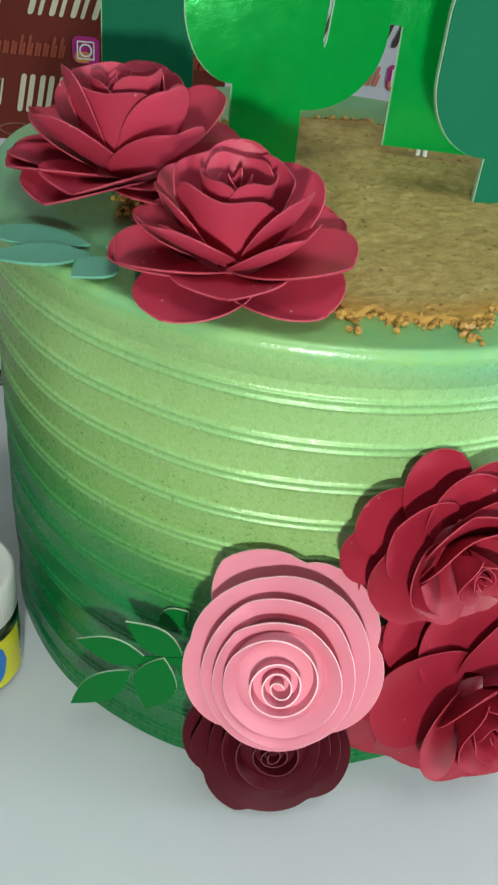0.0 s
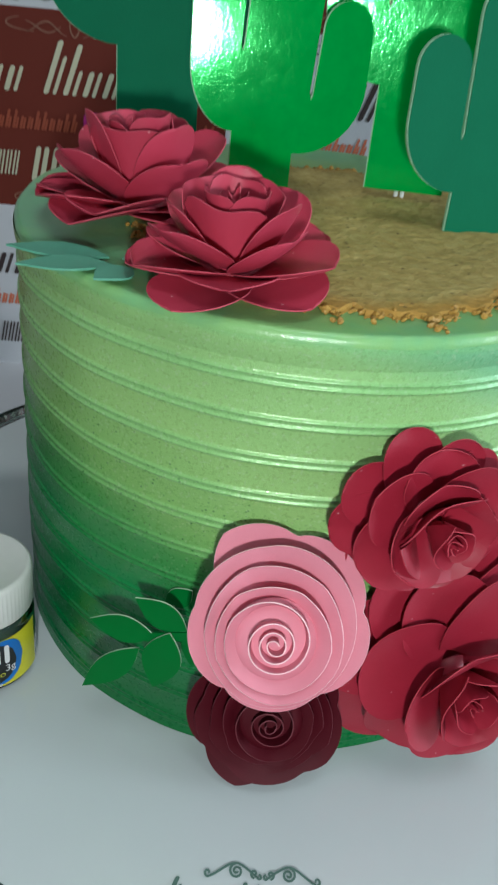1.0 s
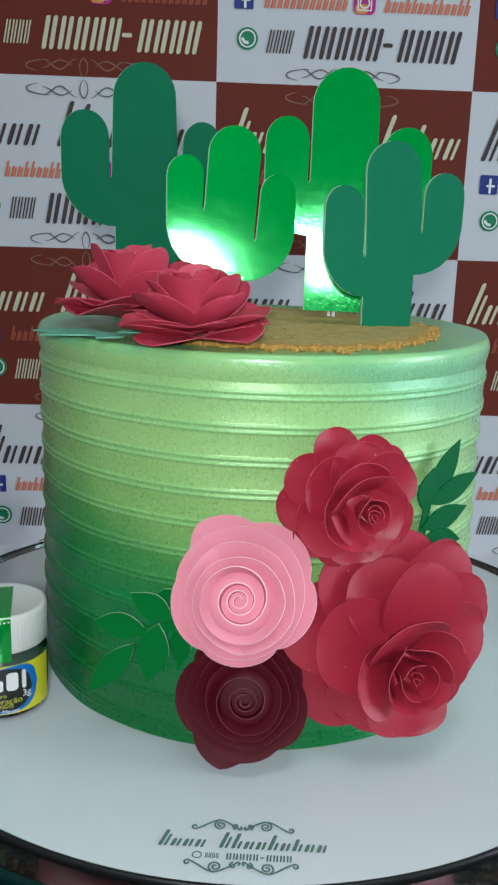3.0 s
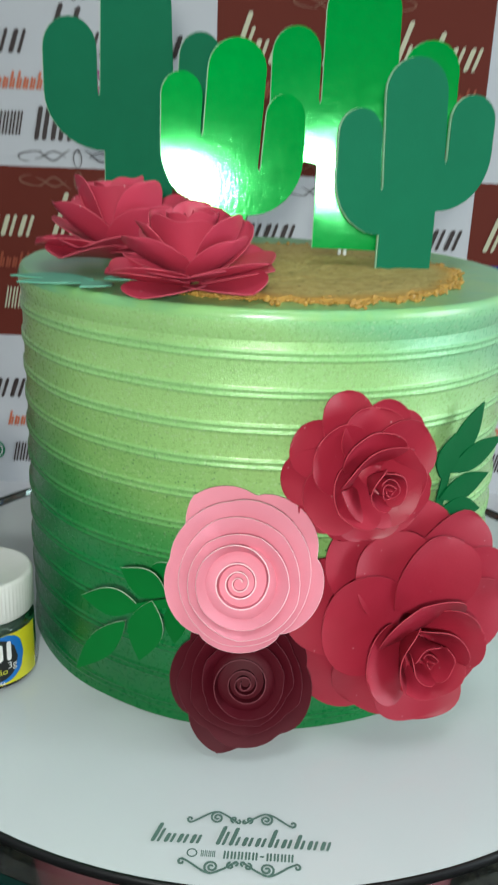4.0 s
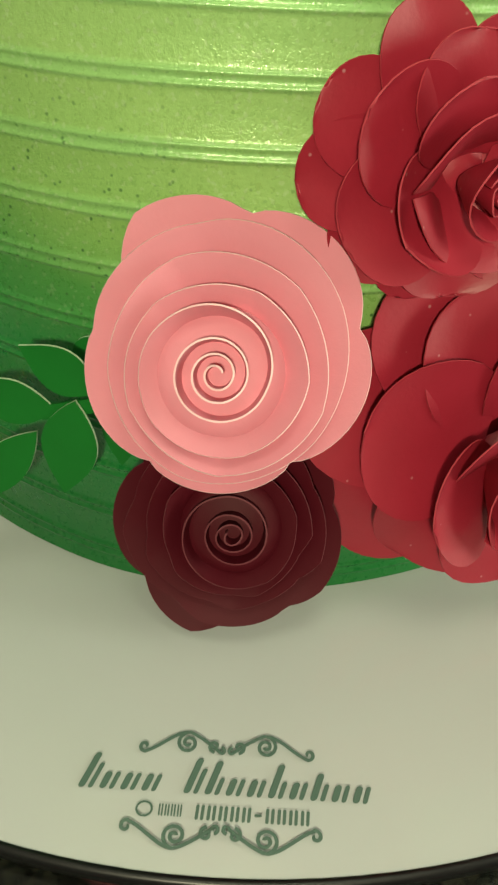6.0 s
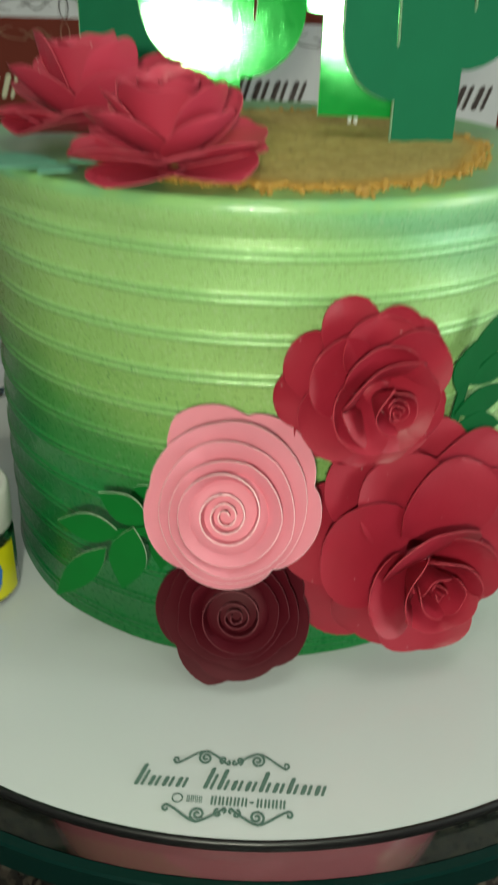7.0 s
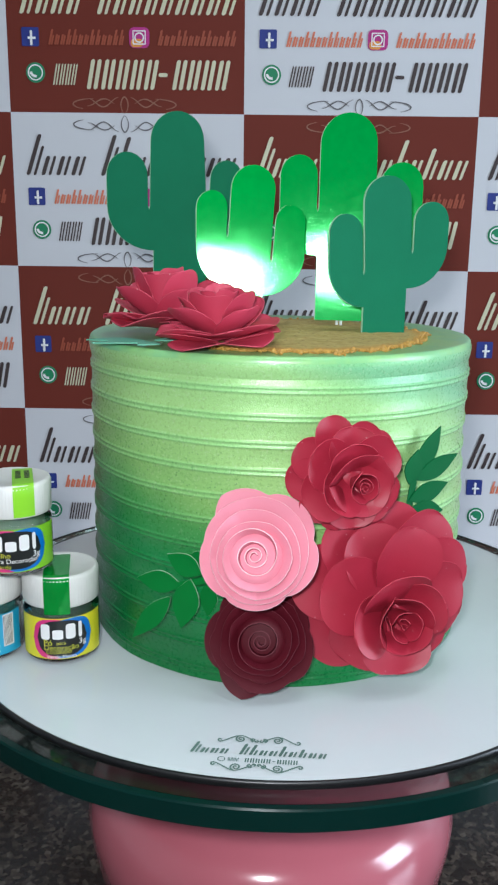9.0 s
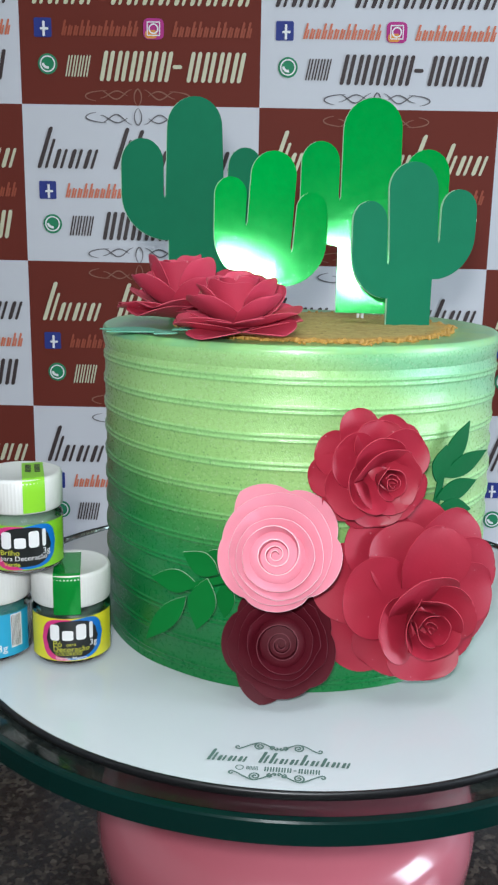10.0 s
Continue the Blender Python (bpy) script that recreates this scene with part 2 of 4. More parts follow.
M_LID = plain("white_plastic_lid", (0.72, 0.72, 0.69), 0.38, scale=160.0, amount=0.3)
M_LIME = plain("lime_label", (0.26, 0.62, 0.02), 0.35)
M_YELLOW = plain("yellow_label", (0.72, 0.68, 0.02), 0.35)
M_CYAN = plain("blue_label", (0.03, 0.34, 0.55), 0.35)
M_LABEL_BLACK = plain("black_label", (0.010, 0.012, 0.012), 0.35)
M_LABEL_BLUE = plain("bright_blue_label", (0.01, 0.16, 0.55), 0.35)
M_LABEL_PINK = plain("hot_pink_label", (0.62, 0.03, 0.20), 0.35)
M_YELLOW_TEXT = plain("yellow_text", (0.6, 0.6, 0.05), 0.4)
M_TAPE = foil("green_foil_tape", (0.01, 0.26, 0.03))
M_POWDER_GREEN = plain("grey_green_powder", (0.10, 0.17, 0.13), 0.6)
M_POWDER_TEAL = plain("teal_powder", (0.05, 0.30, 0.30), 0.6)
M_POWDER_LIGHT = plain("pale_green_powder", (0.34, 0.48, 0.36), 0.6)
M_STICK = plain("clear_acrylic_stick", (0.8, 0.82, 0.8), 0.15)
M_LAMP = Nodes("lit_diffuser", (0.8, 0.8, 0.8), 0.5, 0.0, Emission_Color=(0.95, 1.0, 0.98, 1), Emission_Strength=2.0).mat
M_FLOOR = plain("beige_floor_tile", (0.45, 0.42, 0.38), 0.4, scale=3.0)


def clear_glass(name, tint, rough=0.02):
    n = Nodes(name, tint, rough)
    n.set("Transmission Weight", 1.0)
    n.set("IOR", 1.46)
    return n.mat


M_GLASS = clear_glass("tinted_table_glass", (0.50, 0.64, 0.59))
M_GLASS_EDGE = plain("dark_green_glass_edge", (0.002, 0.018, 0.015), 0.22, Specular_IOR_Level=0.16)
M_JAR = clear_glass("clear_jar_plastic", (0.93, 0.96, 0.94), 0.06)


# ---- mesh helpers ----
def mesh_of(name, bm, material, smooth=True):
    data = bpy.data.meshes.new(name)
    bmesh.ops.recalc_face_normals(bm, faces=bm.faces)
    if smooth:
        for f in bm.faces:
            f.smooth = True
    bm.to_mesh(data)
    bm.free()
    data.materials.append(material)
    if material in EDGES:
        data.materials.append(EDGES[material])
    return data


def part(name, bm, material, parent, label="", smooth=True, m=None):
    ob = new(name, mesh_of(name, bm, material, smooth))
    ob.parent = parent
    if m is not None:
        ob.matrix_basis = m
    return tagged(ob, label)


def thing(name, m, label, category, group="", kind=""):
    ob = new(name)
    ob.empty_display_size = 0.02
    ob.matrix_basis = m
    return tagged(ob, label, category, group, kind)


def solo(name, bm, material, label, category, m=None, kind="", smooth=True, group=""):
    ob = new(name, mesh_of(name, bm, material, smooth))
    if m is not None:
        ob.matrix_basis = m
    return tagged(ob, label, category, group, kind)


def grid_bm(nu, nv, at, close_u=False):
    """A sheet of nu x nv points at(u, v), u and v from 0 to 1."""
    bm = bmesh.new()
    us = nu if close_u else nu - 1
    vs = [[bm.verts.new(at(i / us, j / (nv - 1))) for j in range(nv)] for i in range(nu)]
    for i in range(nu if close_u else nu - 1):
        for j in range(nv - 1):
            a, b = vs[i], vs[(i + 1) % nu]
            bm.faces.new((a[j], b[j], b[j + 1], a[j + 1]))
    return bm


def lathe_bm(profile, n=64):
    bm = bmesh.new()
    rings = []
    for r, z in profile:
        if r < 1e-6:
            rings.append([bm.verts.new((0, 0, z))])
        else:
            rings.append([bm.verts.new((r * math.cos(2 * math.pi * k / n), r * math.sin(2 * math.pi * k / n), z)) for k in range(n)])
    for a, b in zip(rings, rings[1:]):
        for k in range(n):
            if len(a) == 1 and len(b) > 1:
                bm.faces.new((a[0], b[k], b[(k + 1) % n]))
            elif len(b) == 1 and len(a) > 1:
                bm.faces.new((a[k], a[(k + 1) % n], b[0]))
            elif len(a) > 1:
                bm.faces.new((a[k], a[(k + 1) % n], b[(k + 1) % n], b[k]))
    return bm


def box_bm(x0, x1, y0, y1, z0, z1, bevel=0.0):
    bm = bmesh.new()
    bmesh.ops.create_cube(bm, size=1.0)
    for v in bm.verts:
        v.co = Vector(((x0 + x1) / 2 + v.co.x * (x1 - x0), (y0 + y1) / 2 + v.co.y * (y1 - y0), (z0 + z1) / 2 + v.co.z * (z1 - z0)))
    if bevel:
        bmesh.ops.bevel(bm, geom=bm.edges[:], offset=bevel, segments=3, affect="EDGES", profile=0.5)
    return bm


def slab_bm(outline, depth, front=0.0):
    """A flat cut-out: an outline of (s, z) points, from y = front back to y = front + depth."""
    bm = bmesh.new()
    a = [bm.verts.new((s, front, z)) for s, z in outline]
    b = [bm.verts.new((s, front + depth, z)) for s, z in outline]
    bm.faces.new(a)
    bm.faces.new(list(reversed(b)))
    for k in range(len(a)):
        j = (k + 1) % len(a)
        bm.faces.new((a[j], a[k], b[k], b[j]))
    return bm


def bent_slab_bm(outline, depth, front, curve):
    """A cut-out like slab_bm, hollowed towards the viewer about an upright axis: its sides come forward by curve times the square of their distance."""
    bm = slab_bm(outline, depth, front)
    lo, hi = min(s for s, _ in outline), max(s for s, _ in outline)
    for k in range(1, 16):
        bmesh.ops.bisect_plane(bm, geom=bm.verts[:] + bm.edges[:] + bm.faces[:], plane_co=(lo + (hi - lo) * k / 16, 0, 0), plane_no=(1, 0, 0))
    bm.normal_update()
    for f in bm.faces:
        f.smooth = abs(f.normal.y) > 0.9
    for e in bm.edges:
        e.smooth = all(f.smooth for f in e.link_faces)
    for v in bm.verts:
        v.co.y -= curve * v.co.x ** 2
    return bm


def thicken(bm, thickness):
    """Gives a sheet its thickness; the narrow faces along its cut edges take the second material, where there is one."""
    bmesh.ops.recalc_face_normals(bm, faces=bm.faces)
    bm.normal_update()
    sheet = bm.faces[:]
    rim = [(e.verts[0], e.verts[1], e.link_faces[0]) for e in bm.edges if len(e.link_faces) == 1]
    back = {v: bm.verts.new(v.co - v.normal * thickness) for v in bm.verts[:]}
    for f in sheet:
        bm.faces.new([back[v] for v in reversed(f.verts)])
    for p, q, f in rim:
        order = list(f.verts)
        if order[(order.index(p) + 1) % len(order)] is not q:
            p, q = q, p
        bm.faces.new((q, p, back[p], back[q])).material_index = 1
    for e in bm.edges:
        if len({f.material_index for f in e.link_faces}) > 1:
            e.smooth = False
    return bm


def add_ribbon(bm, pts, width, lift=0.0, taper=True):
    """A flat stroke along 2D points, in the plane y = -lift (x across, z up)."""
    n = len(pts)
    rails = []
    for k, (x, z) in enumerate(pts):
        x0, z0 = pts[max(k - 1, 0)]
        x1, z1 = pts[min(k + 1, n - 1)]
        d = math.hypot(x1 - x0, z1 - z0) or 1.0
        t = k / (n - 1)
        w = width * (0.35 + 0.65 * math.sin(math.pi * min(max(t, 0.02), 0.98))) if taper else width
        nx, nz = -(z1 - z0) / d * w / 2, (x1 - x0) / d * w / 2
        rails.append((bm.verts.new((x + nx, -lift, z + nz)), bm.verts.new((x - nx, -lift, z - nz))))
    for a, b in zip(rails, rails[1:]):
        bm.faces.new((a[0], a[1], b[1], b[0]))


def add_bar(bm, x0, x1, z0, z1, slant=0.0, lift=0.0, corner=0.4):
    """A plain rounded bar, slanted to the right by slant times its height."""
    r = min(x1 - x0, z1 - z0) / 2 * corner * 2
    r = min(r, (x1 - x0) / 2, (z1 - z0) / 2)
    ring = []
    for cx, cz, a0 in ((x1 - r, z1 - r, 0), (x0 + r, z1 - r, 90), (x0 + r, z0 + r, 180), (x1 - r, z0 + r, 270)):
        for a in (0, 30, 60, 90):
            t = radians(a0 + a)
            px, pz = cx + r * math.cos(t), cz + r * math.sin(t)
            ring.append(bm.verts.new((px + slant * (pz - z0), -lift, pz)))
    bm.faces.new(ring)


def add_disc(bm, x, z, r, lift=0.0, n=24):
    bm.faces.new([bm.verts.new((x + r * math.cos(2 * math.pi * k / n), -lift, z + r * math.sin(2 * math.pi * k / n))) for k in range(n)])


# ---- setting: room, counter, ledge ----
COUNTER = -0.190
solo("counter", box_bm(-1.3, 1.3, -0.34, 0.372, COUNTER - 0.03, COUNTER, 0.004), M_GRANITE, "dark speckled polished granite kitchen counter", "counter", kind="structure", smooth=False)
solo("counter_front", box_bm(-1.3, 1.3, -0.30, -0.26, -1.09, COUNTER - 0.031), M_WALL, "plain white front below the granite counter", "cabinet", kind="structure", smooth=False)
solo("ledge", box_bm(-1.28, 1.28, 0.232, 0.371, COUNTER + 0.0005, -0.088, 0.004), M_LEDGE, "pale marble ledge behind the cake stand", "ledge", kind="structure", smooth=False)
solo("wall_back", box_bm(-1.5, 1.5, 0.42, 0.52, -1.09, 1.5), M_WALL, "plain white wall behind the printed banner", "wall", kind="structure", smooth=False)
solo("wall_left", box_bm(-1.6, -1.5, -2.4, 0.52, -1.09, 1.5), M_WALL, "plain white room wall", "wall", kind="structure", smooth=False)
solo("wall_front", box_bm(-1.5, 1.5, -2.5, -2.4, -1.09, 1.5), M_WALL, "plain white room wall", "wall", kind="structure", smooth=False)
bm = box_bm(1.5, 1.6, -2.4, 0.52, -1.09, -0.07)
for block in (box_bm(1.5, 1.6, -2.4, 0.52, 0.77, 1.5), box_bm(1.5, 1.6, -2.4, -0.55, -0.07, 0.77), box_bm(1.5, 1.6, 0.05, 0.52, -0.07, 0.77)):
    spare = bpy.data.meshes.new("spare")
    block.to_mesh(spare)
    block.free()
    bm.from_mesh(spare)
    bpy.data.meshes.remove(spare)
solo("wall_right", bm, M_WALL, "plain white room wall with a window opening", "wall", kind="structure", smooth=False)
solo("floor", box_bm(-1.6, 1.6, -2.5, 0.52, -1.15, -1.09), M_FLOOR, "plain beige tiled kitchen floor", "floor", kind="structure", smooth=False)
solo("ceiling", box_bm(-1.6, 1.6, -2.5, 0.52, 1.5, 1.56), M_WALL, "plain white ceiling", "ceiling", kind="structure", smooth=False)

# ---- printed banner ----
CELL_W, CELL_H = 0.2015, 0.1302
BANNER = pose(0, 0.34, 0, 0, 0, 6)
banner = thing("banner", BANNER, "brown and white checked vinyl banner with printed panels", "banner")
S0, Z0 = -0.0625, 0.2997
part("sheet", box_bm(S0 - 3 * CELL_W - 0.004, S0 + 3 * CELL_W + 0.004, 0.0015, 0.0035, -0.0905, Z0 + CELL_H + 0.004), M_WHITE, banner, smooth=False)


def swirl(cx, cz, r, turns, start, sense, n=26, tight=0.12):
    return [(cx + r * (tight + (1 - tight) * (1 - k / n)) * math.cos(start + sense * turns * 2 * math.pi * k / n), cz + r * (tight + (1 - tight) * (1 - k / n)) * math.sin(start + sense * turns * 2 * math.pi * k / n)) for k in range(n + 1)]


def flourish_lines(w, h, up=1):
    """Strokes of a symmetrical pen flourish, w wide and h high round the origin: a middle loop, two figure-eight bows, two hooked ends."""
    lines = []
    loop = [(0.035 * w * math.sin(2 * t), up * h * (0.5 - 1.0 * abs(math.cos(t)) ** 1.5 + 0.4 * abs(math.sin(t)))) for t in np.linspace(-math.pi / 2, math.pi / 2, 24)]
    lines.append(loop)
    for s in (-1, 1):
        bow = [(s * w * (0.06 + 0.30 * t), -up * h * (0.42 * math.cos(t * 2 * math.pi) * (1 - 0.25 * t))) for t in np.linspace(0, 1, 24)]
        back = [(s * w * (0.36 - 0.26 * t), -up * h * (-0.30 * math.cos(t * 1.6 * math.pi))) for t in np.linspace(0, 1, 20)]
        hook = [(s * w * (0.30 + 0.20 * math.sin(t)), -up * h * (0.45 * math.cos(t * 1.0) - 0.15)) for t in np.linspace(0.0, 2.6, 22)]
        lines += [bow, back, hook]
    return lines


def name_bars(bm, x0, x1, zbase, xh, stem, lift, slant=0.34):
    """Plain slanted bars in place of a name: short and tall ones, in two groups."""
    heights = (2.1, 1, 1, 1, 0, 2.1, 2.0, 1, 1, 2.0, 1, 1.6, 1, 1)
    step = (x1 - x0) / len(heights)
    for k, h in enumerate(heights):
        if not h:
            continue
        a = x0 + k * step
        add_bar(bm, a + 0.08 * step, a + 0.08 * step + stem, zbase, zbase + xh * h, slant, lift, 0.5)
        add_bar(bm, a + 0.56 * step, a + 0.56 * step + stem * 0.7, zbase, zbase + xh * (1.0 if h < 2.1 else 1.5), slant, lift, 0.5)


def digit_bars(bm, x0, x1, z0, z1, count, stem, lift, slant=0.2):
    """One plain slanted pair of bars for each figure."""
    step = (x1 - x0) / count
    for k in range(count):
        a = x0 + k * step
        if k == 5 and count > 6:
            add_bar(bm, a + 0.15 * step, a + 0.8 * step, (z0 + z1) / 2 - stem * 0.45, (z0 + z1) / 2 + stem * 0.45, 0, lift, 0.5)
            continue
        add_bar(bm, a + 0.08 * step, a + 0.08 * step + stem, z0, z1, slant, lift, 0.5)
        add_bar(bm, a + 0.54 * step, a + 0.54 * step + stem, z0, z1, slant, lift, 0.5)


def word_bars(bm, x0, x1, z0, z1, count, lift):
    step = (x1 - x0) / count
    for k in range(count):
        tall = 1.0 if k % 4 in (0, 3) else 0.68
        add_bar(bm, x0 + (k + 0.12) * step, x0 + (k + 0.5) * step, z0, z0 + (z1 - z0) * tall, 0.25, lift, 0.5)
        add_bar(bm, x0 + (k + 0.55) * step, x0 + (k + 0.85) * step, z0, z0 + (z1 - z0) * 0.62, 0.25, lift, 0.5)


def panel_meshes(brown):
    """The printed rows of one panel, in coordinates from its top left corner, as (name, mesh) pairs."""
    w, h, out = CELL_W, CELL_H, []
    ink, hand, curl = (M_CREAM, M_ORANGE_DIM, M_TAN) if brown else (M_DARKINK, M_ORANGE, M_GREYINK)
    lift = 0.0006

    def made(name, draw, material, pieces=False):
        b = bmesh.new()
        draw(b)
        if not pieces:
            out.append((name, mesh_of(name, b, material, False)))
            return
        rings = [[v.co.copy() for v in f.verts] for f in b.faces]
        b.free()
        for ring in rings:
            one = bmesh.new()
            one.faces.new([one.verts.new(co) for co in ring])
            out.append((name, mesh_of(name, one, material, False)))

    def flourishes(b):
        for cz, up in ((-0.085 * h, 1), (-0.935 * h, -1)):
            for line in flourish_lines(0.44 * w, 0.075 * h, up):
                add_ribbon(b, [(0.49 * w + x, cz + z) for x, z in line], 0.0011, lift)

    made("flourish", flourishes, curl)
    made("name_bar", lambda b: name_bars(b, 0.05 * w, 0.96 * w, -0.40 * h, 0.125 * h, 0.0036, lift), ink, True)

    def handles(b):
        word_bars(b, 0.17 * w, 0.49 * w, -0.585 * h, -0.49 * h, 13, lift)
        word_bars(b, 0.63 * w, 0.96 * w, -0.585 * h, -0.49 * h, 13, lift)

    made("handle_line", handles, hand)

    def number(b):
        digit_bars(b, 0.185 * w, 0.285 * w, -0.83 * h, -0.70 * h, 4, 0.0012, lift)
        digit_bars(b, 0.325 * w, 0.93 * w, -0.855 * h, -0.67 * h, 10, 0.0034, lift)

    made("number_bar", number, ink, True)
    made("blue_badge", lambda b: add_bar(b, 0.062 * w, 0.135 * w, -0.595 * h, -0.48 * h, 0, lift, 0.08), M_BLUE)
    made("violet_badge", lambda b: add_bar(b, 0.515 * w, 0.60 * w, -0.60 * h, -0.475 * h, 0, lift, 0.25), M_MAGENTA)
    made("amber_glow", lambda b: add_bar(b, 0.522 * w, 0.572 * w, -0.595 * h, -0.545 * h, 0, lift * 1.5, 0.4), M_YELLOWINK)
    made("green_badge", lambda b: add_disc(b, 0.115 * w, -0.755 * h, 0.0082, lift), M_ICON_GREEN)

    def glyphs(b):
        add_bar(b, 0.098 * w, 0.108 * w, -0.59 * h, -0.50 * h, 0, lift * 2, 0.3)
        add_bar(b, 0.088 * w, 0.122 * w, -0.552 * h, -0.538 * h, 0, lift * 2, 0.3)
        add_ribbon(b, [(0.5575 * w + 0.0036 * math.cos(a), -0.5375 * h + 0.0036 * math.sin(a)) for a in np.linspace(0, 2 * math.pi, 20)], 0.0011, lift * 2, False)
        r = 0.0064
        add_ribbon(b, [(0.5575 * w + r * max(-0.8, min(0.8, math.cos(a) * 1.25)), -0.5375 * h + r * max(-0.8, min(0.8, math.sin(a) * 1.25))) for a in np.linspace(0, 2 * math.pi, 33)], 0.0009, lift * 2.2, False)
        add_ribbon(b, [(0.115 * w + 0.0060 * math.cos(a), -0.755 * h + 0.0060 * math.sin(a)) for a in np.linspace(0, 2 * math.pi, 24)], 0.0011, lift * 2, False)
        add_ribbon(b, [(0.115 * w + 0.0002 + 0.0042 * math.cos(a), -0.755 * h + 0.0012 + 0.0042 * math.sin(a)) for a in np.linspace(3.3, 4.9, 9)], 0.0021, lift * 2.2, False)

    made("badge_glyph", glyphs, M_PAPERWHITE)
    return out


PANEL_ROWS = {True: panel_meshes(True), False: panel_meshes(False)}
PANEL_SHEET = {}
for brown, material in ((True, M_BROWN), (False, M_WHITE)):
    PANEL_SHEET[brown] = mesh_of("panel", box_bm(0, CELL_W, 0, 0.0015, -CELL_H, 0), material, False)
for row in range(-1, 3):
    for col in range(-3, 3):
        brown = (row + col) % 2 == 0
        panel = new("panel", PANEL_SHEET[brown])
        panel.parent = banner
        panel.matrix_basis = Matrix.Translation((S0 + col * CELL_W, 0, Z0 - row * CELL_H))
        tagged(panel, "brown printed panel" if brown else "white printed panel")
        for name, data in PANEL_ROWS[brown]:
            ob = new(name, data)
            ob.parent = panel
            if name in ("flourish", "handle_line", "badge_glyph"):
                ob["kind"] = "stuff"

# ---- turntable, glass disc and cake board ----
turntable = thing("turntable", pose(0, 0, COUNTER), "pink lacquered metal cake turntable base on the counter", "cake stand")
part("foot_ring", lathe_bm([(0, 0.0005), (0.0835, 0.0005), (0.0855, 0.003), (0.0845, 0.006), (0, 0.006)], 96), M_BLACK, turntable, "black rubber foot ring")
H = -COUNTER
part("drum", lathe_bm([(0, 0.006), (0.078, 0.006), (0.086, 0.011), (0.0945, 0.022), (0.1015, 0.038), (0.1050, 0.056), (0.1060, 0.068), (0.1025, 0.084), (0.094, 0.094), (0.07, 0.102), (0.04, 0.106), (0.03, 0.112), (0.028, H - 0.024), (0, H - 0.024)], 96), M_PINK_METAL, turntable)
part("spindle_plate", lathe_bm([(0, H - 0.0238), (0.058, H - 0.0238), (0.060, H - 0.020), (0.060, H - 0.0135), (0, H - 0.0135)], 64), M_PINK_METAL, turntable)
glass = thing("glass_disc", pose(0, 0, -0.0131), "thick round clear glass plate with a dark green edge", "glass plate")
part("plate", lathe_bm([(0, 0), (0.1765, 0), (0.1765, 0.0098), (0, 0.0098)], 128), M_GLASS, glass, smooth=False)
part("edge_band", lathe_bm([(0.1768, 0.0), (0.1794, 0.0), (0.1800, 0.0006), (0.1800, 0.0091), (0.1794, 0.0098), (0.1768, 0.0099), (0.1768, 0.0)], 256), M_GLASS_EDGE, glass, "dark green polished glass edge", False)
board = thing("cake_board", pose(0, -0.0024, -0.0032), "round white cake board with a black edge", "cake board")
part("panel_top", lathe_bm([(0, 0.0008), (0.1648, 0.0008), (0.1648, 0.0032), (0, 0.0032)], 160), M_BOARD, board, smooth=False)
part("edge_band", lathe_bm([(0.1649, 0.0), (0.1662, 0.0003), (0.1664, 0.0028), (0.1658, 0.0034), (0.1649, 0.0034), (0.1649, 0.0)], 160), M_BLACK, board, "black board edge")


def scroll_half(s):
    """Half of a scroll ornament: a hooked tail, a large spiral and a small leaf curl."""
    lines = []
    lines.append([(s * x, z) for x, z in swirl(0.0085, 0.0003, 0.0024, 1.7, math.pi / 2, -1)])
    lines.append([(s * (0.0085 + 0.0105 * t), 0.0027 - 0.0050 * (t * t * (3 - 2 * t))) for t in np.linspace(0, 0.9, 14)])
    lines.append([(s * x, z) for x, z in swirl(0.0178, -0.0009, 0.0013, 0.9, -math.pi * 0.6, 1)])
    lines.append([(s * (0.0085 - 0.0078 * t), 0.0027 - 0.0048 * t ** 1.3) for t in np.linspace(0, 0.95, 14)])
    lines.append([(s * x, z) for x, z in swirl(0.0026, -0.0002, 0.0014, 0.95, -math.pi / 2, 1)])
    lines.append([(s * x, z) for x, z in swirl(0.0012, -0.0013, 0.0009, 0.9, math.pi / 2, 1)])
    return lines


bm = bmesh.new()
for s in (-1, 1):
    for k, line in enumerate(scroll_half(s)):
        add_ribbon(bm, [(0.88 * x, 0.0100 + z) for x, z in line], 0.0007, 0.00004 * k + (0.00002 if s > 0 else 0.0), False)
        add_ribbon(bm, [(0.94 * x, -0.0085 - z) for x, z in line], 0.0007, 0.00004 * k + (0.00002 if s > 0 else 0.0), False)
PRINT = pose(0.0075, -0.1490, 0.0005, -90, 0, 2.5)
part("scroll_print", bm, M_GREY_PRINT, board, "grey-green printed scrolls", False, pose(0, 0, 0.0032) @ PRINT)
bm = bmesh.new()
name_bars(bm, -0.0272, 0.0270, -0.0005, 0.0036, 0.0013, 0.0, 0.3)
part("name_print", bm, M_GREY_PRINT, board, "grey-green printed name mark", False, pose(0, 0, 0.0032) @ PRINT)
bm = bmesh.new()
digit_bars(bm, -0.0115, -0.0070, -0.0052, -0.0028, 4, 0.0003, 0.0, 0.0)
digit_bars(bm, -0.0050, 0.0160, -0.0056, -0.0026, 10, 0.0006, 0.0, 0.05)
add_ribbon(bm, [(-0.0140 + 0.0014 * math.cos(a), -0.0040 + 0.0014 * math.sin(a)) for a in np.linspace(0, 2 * math.pi, 20)], 0.0004, 0.0, False)
part("number_print", bm, M_GREY_PRINT, board, "grey-green printed number line", False, pose(0, 0, 0.0032) @ PRINT)

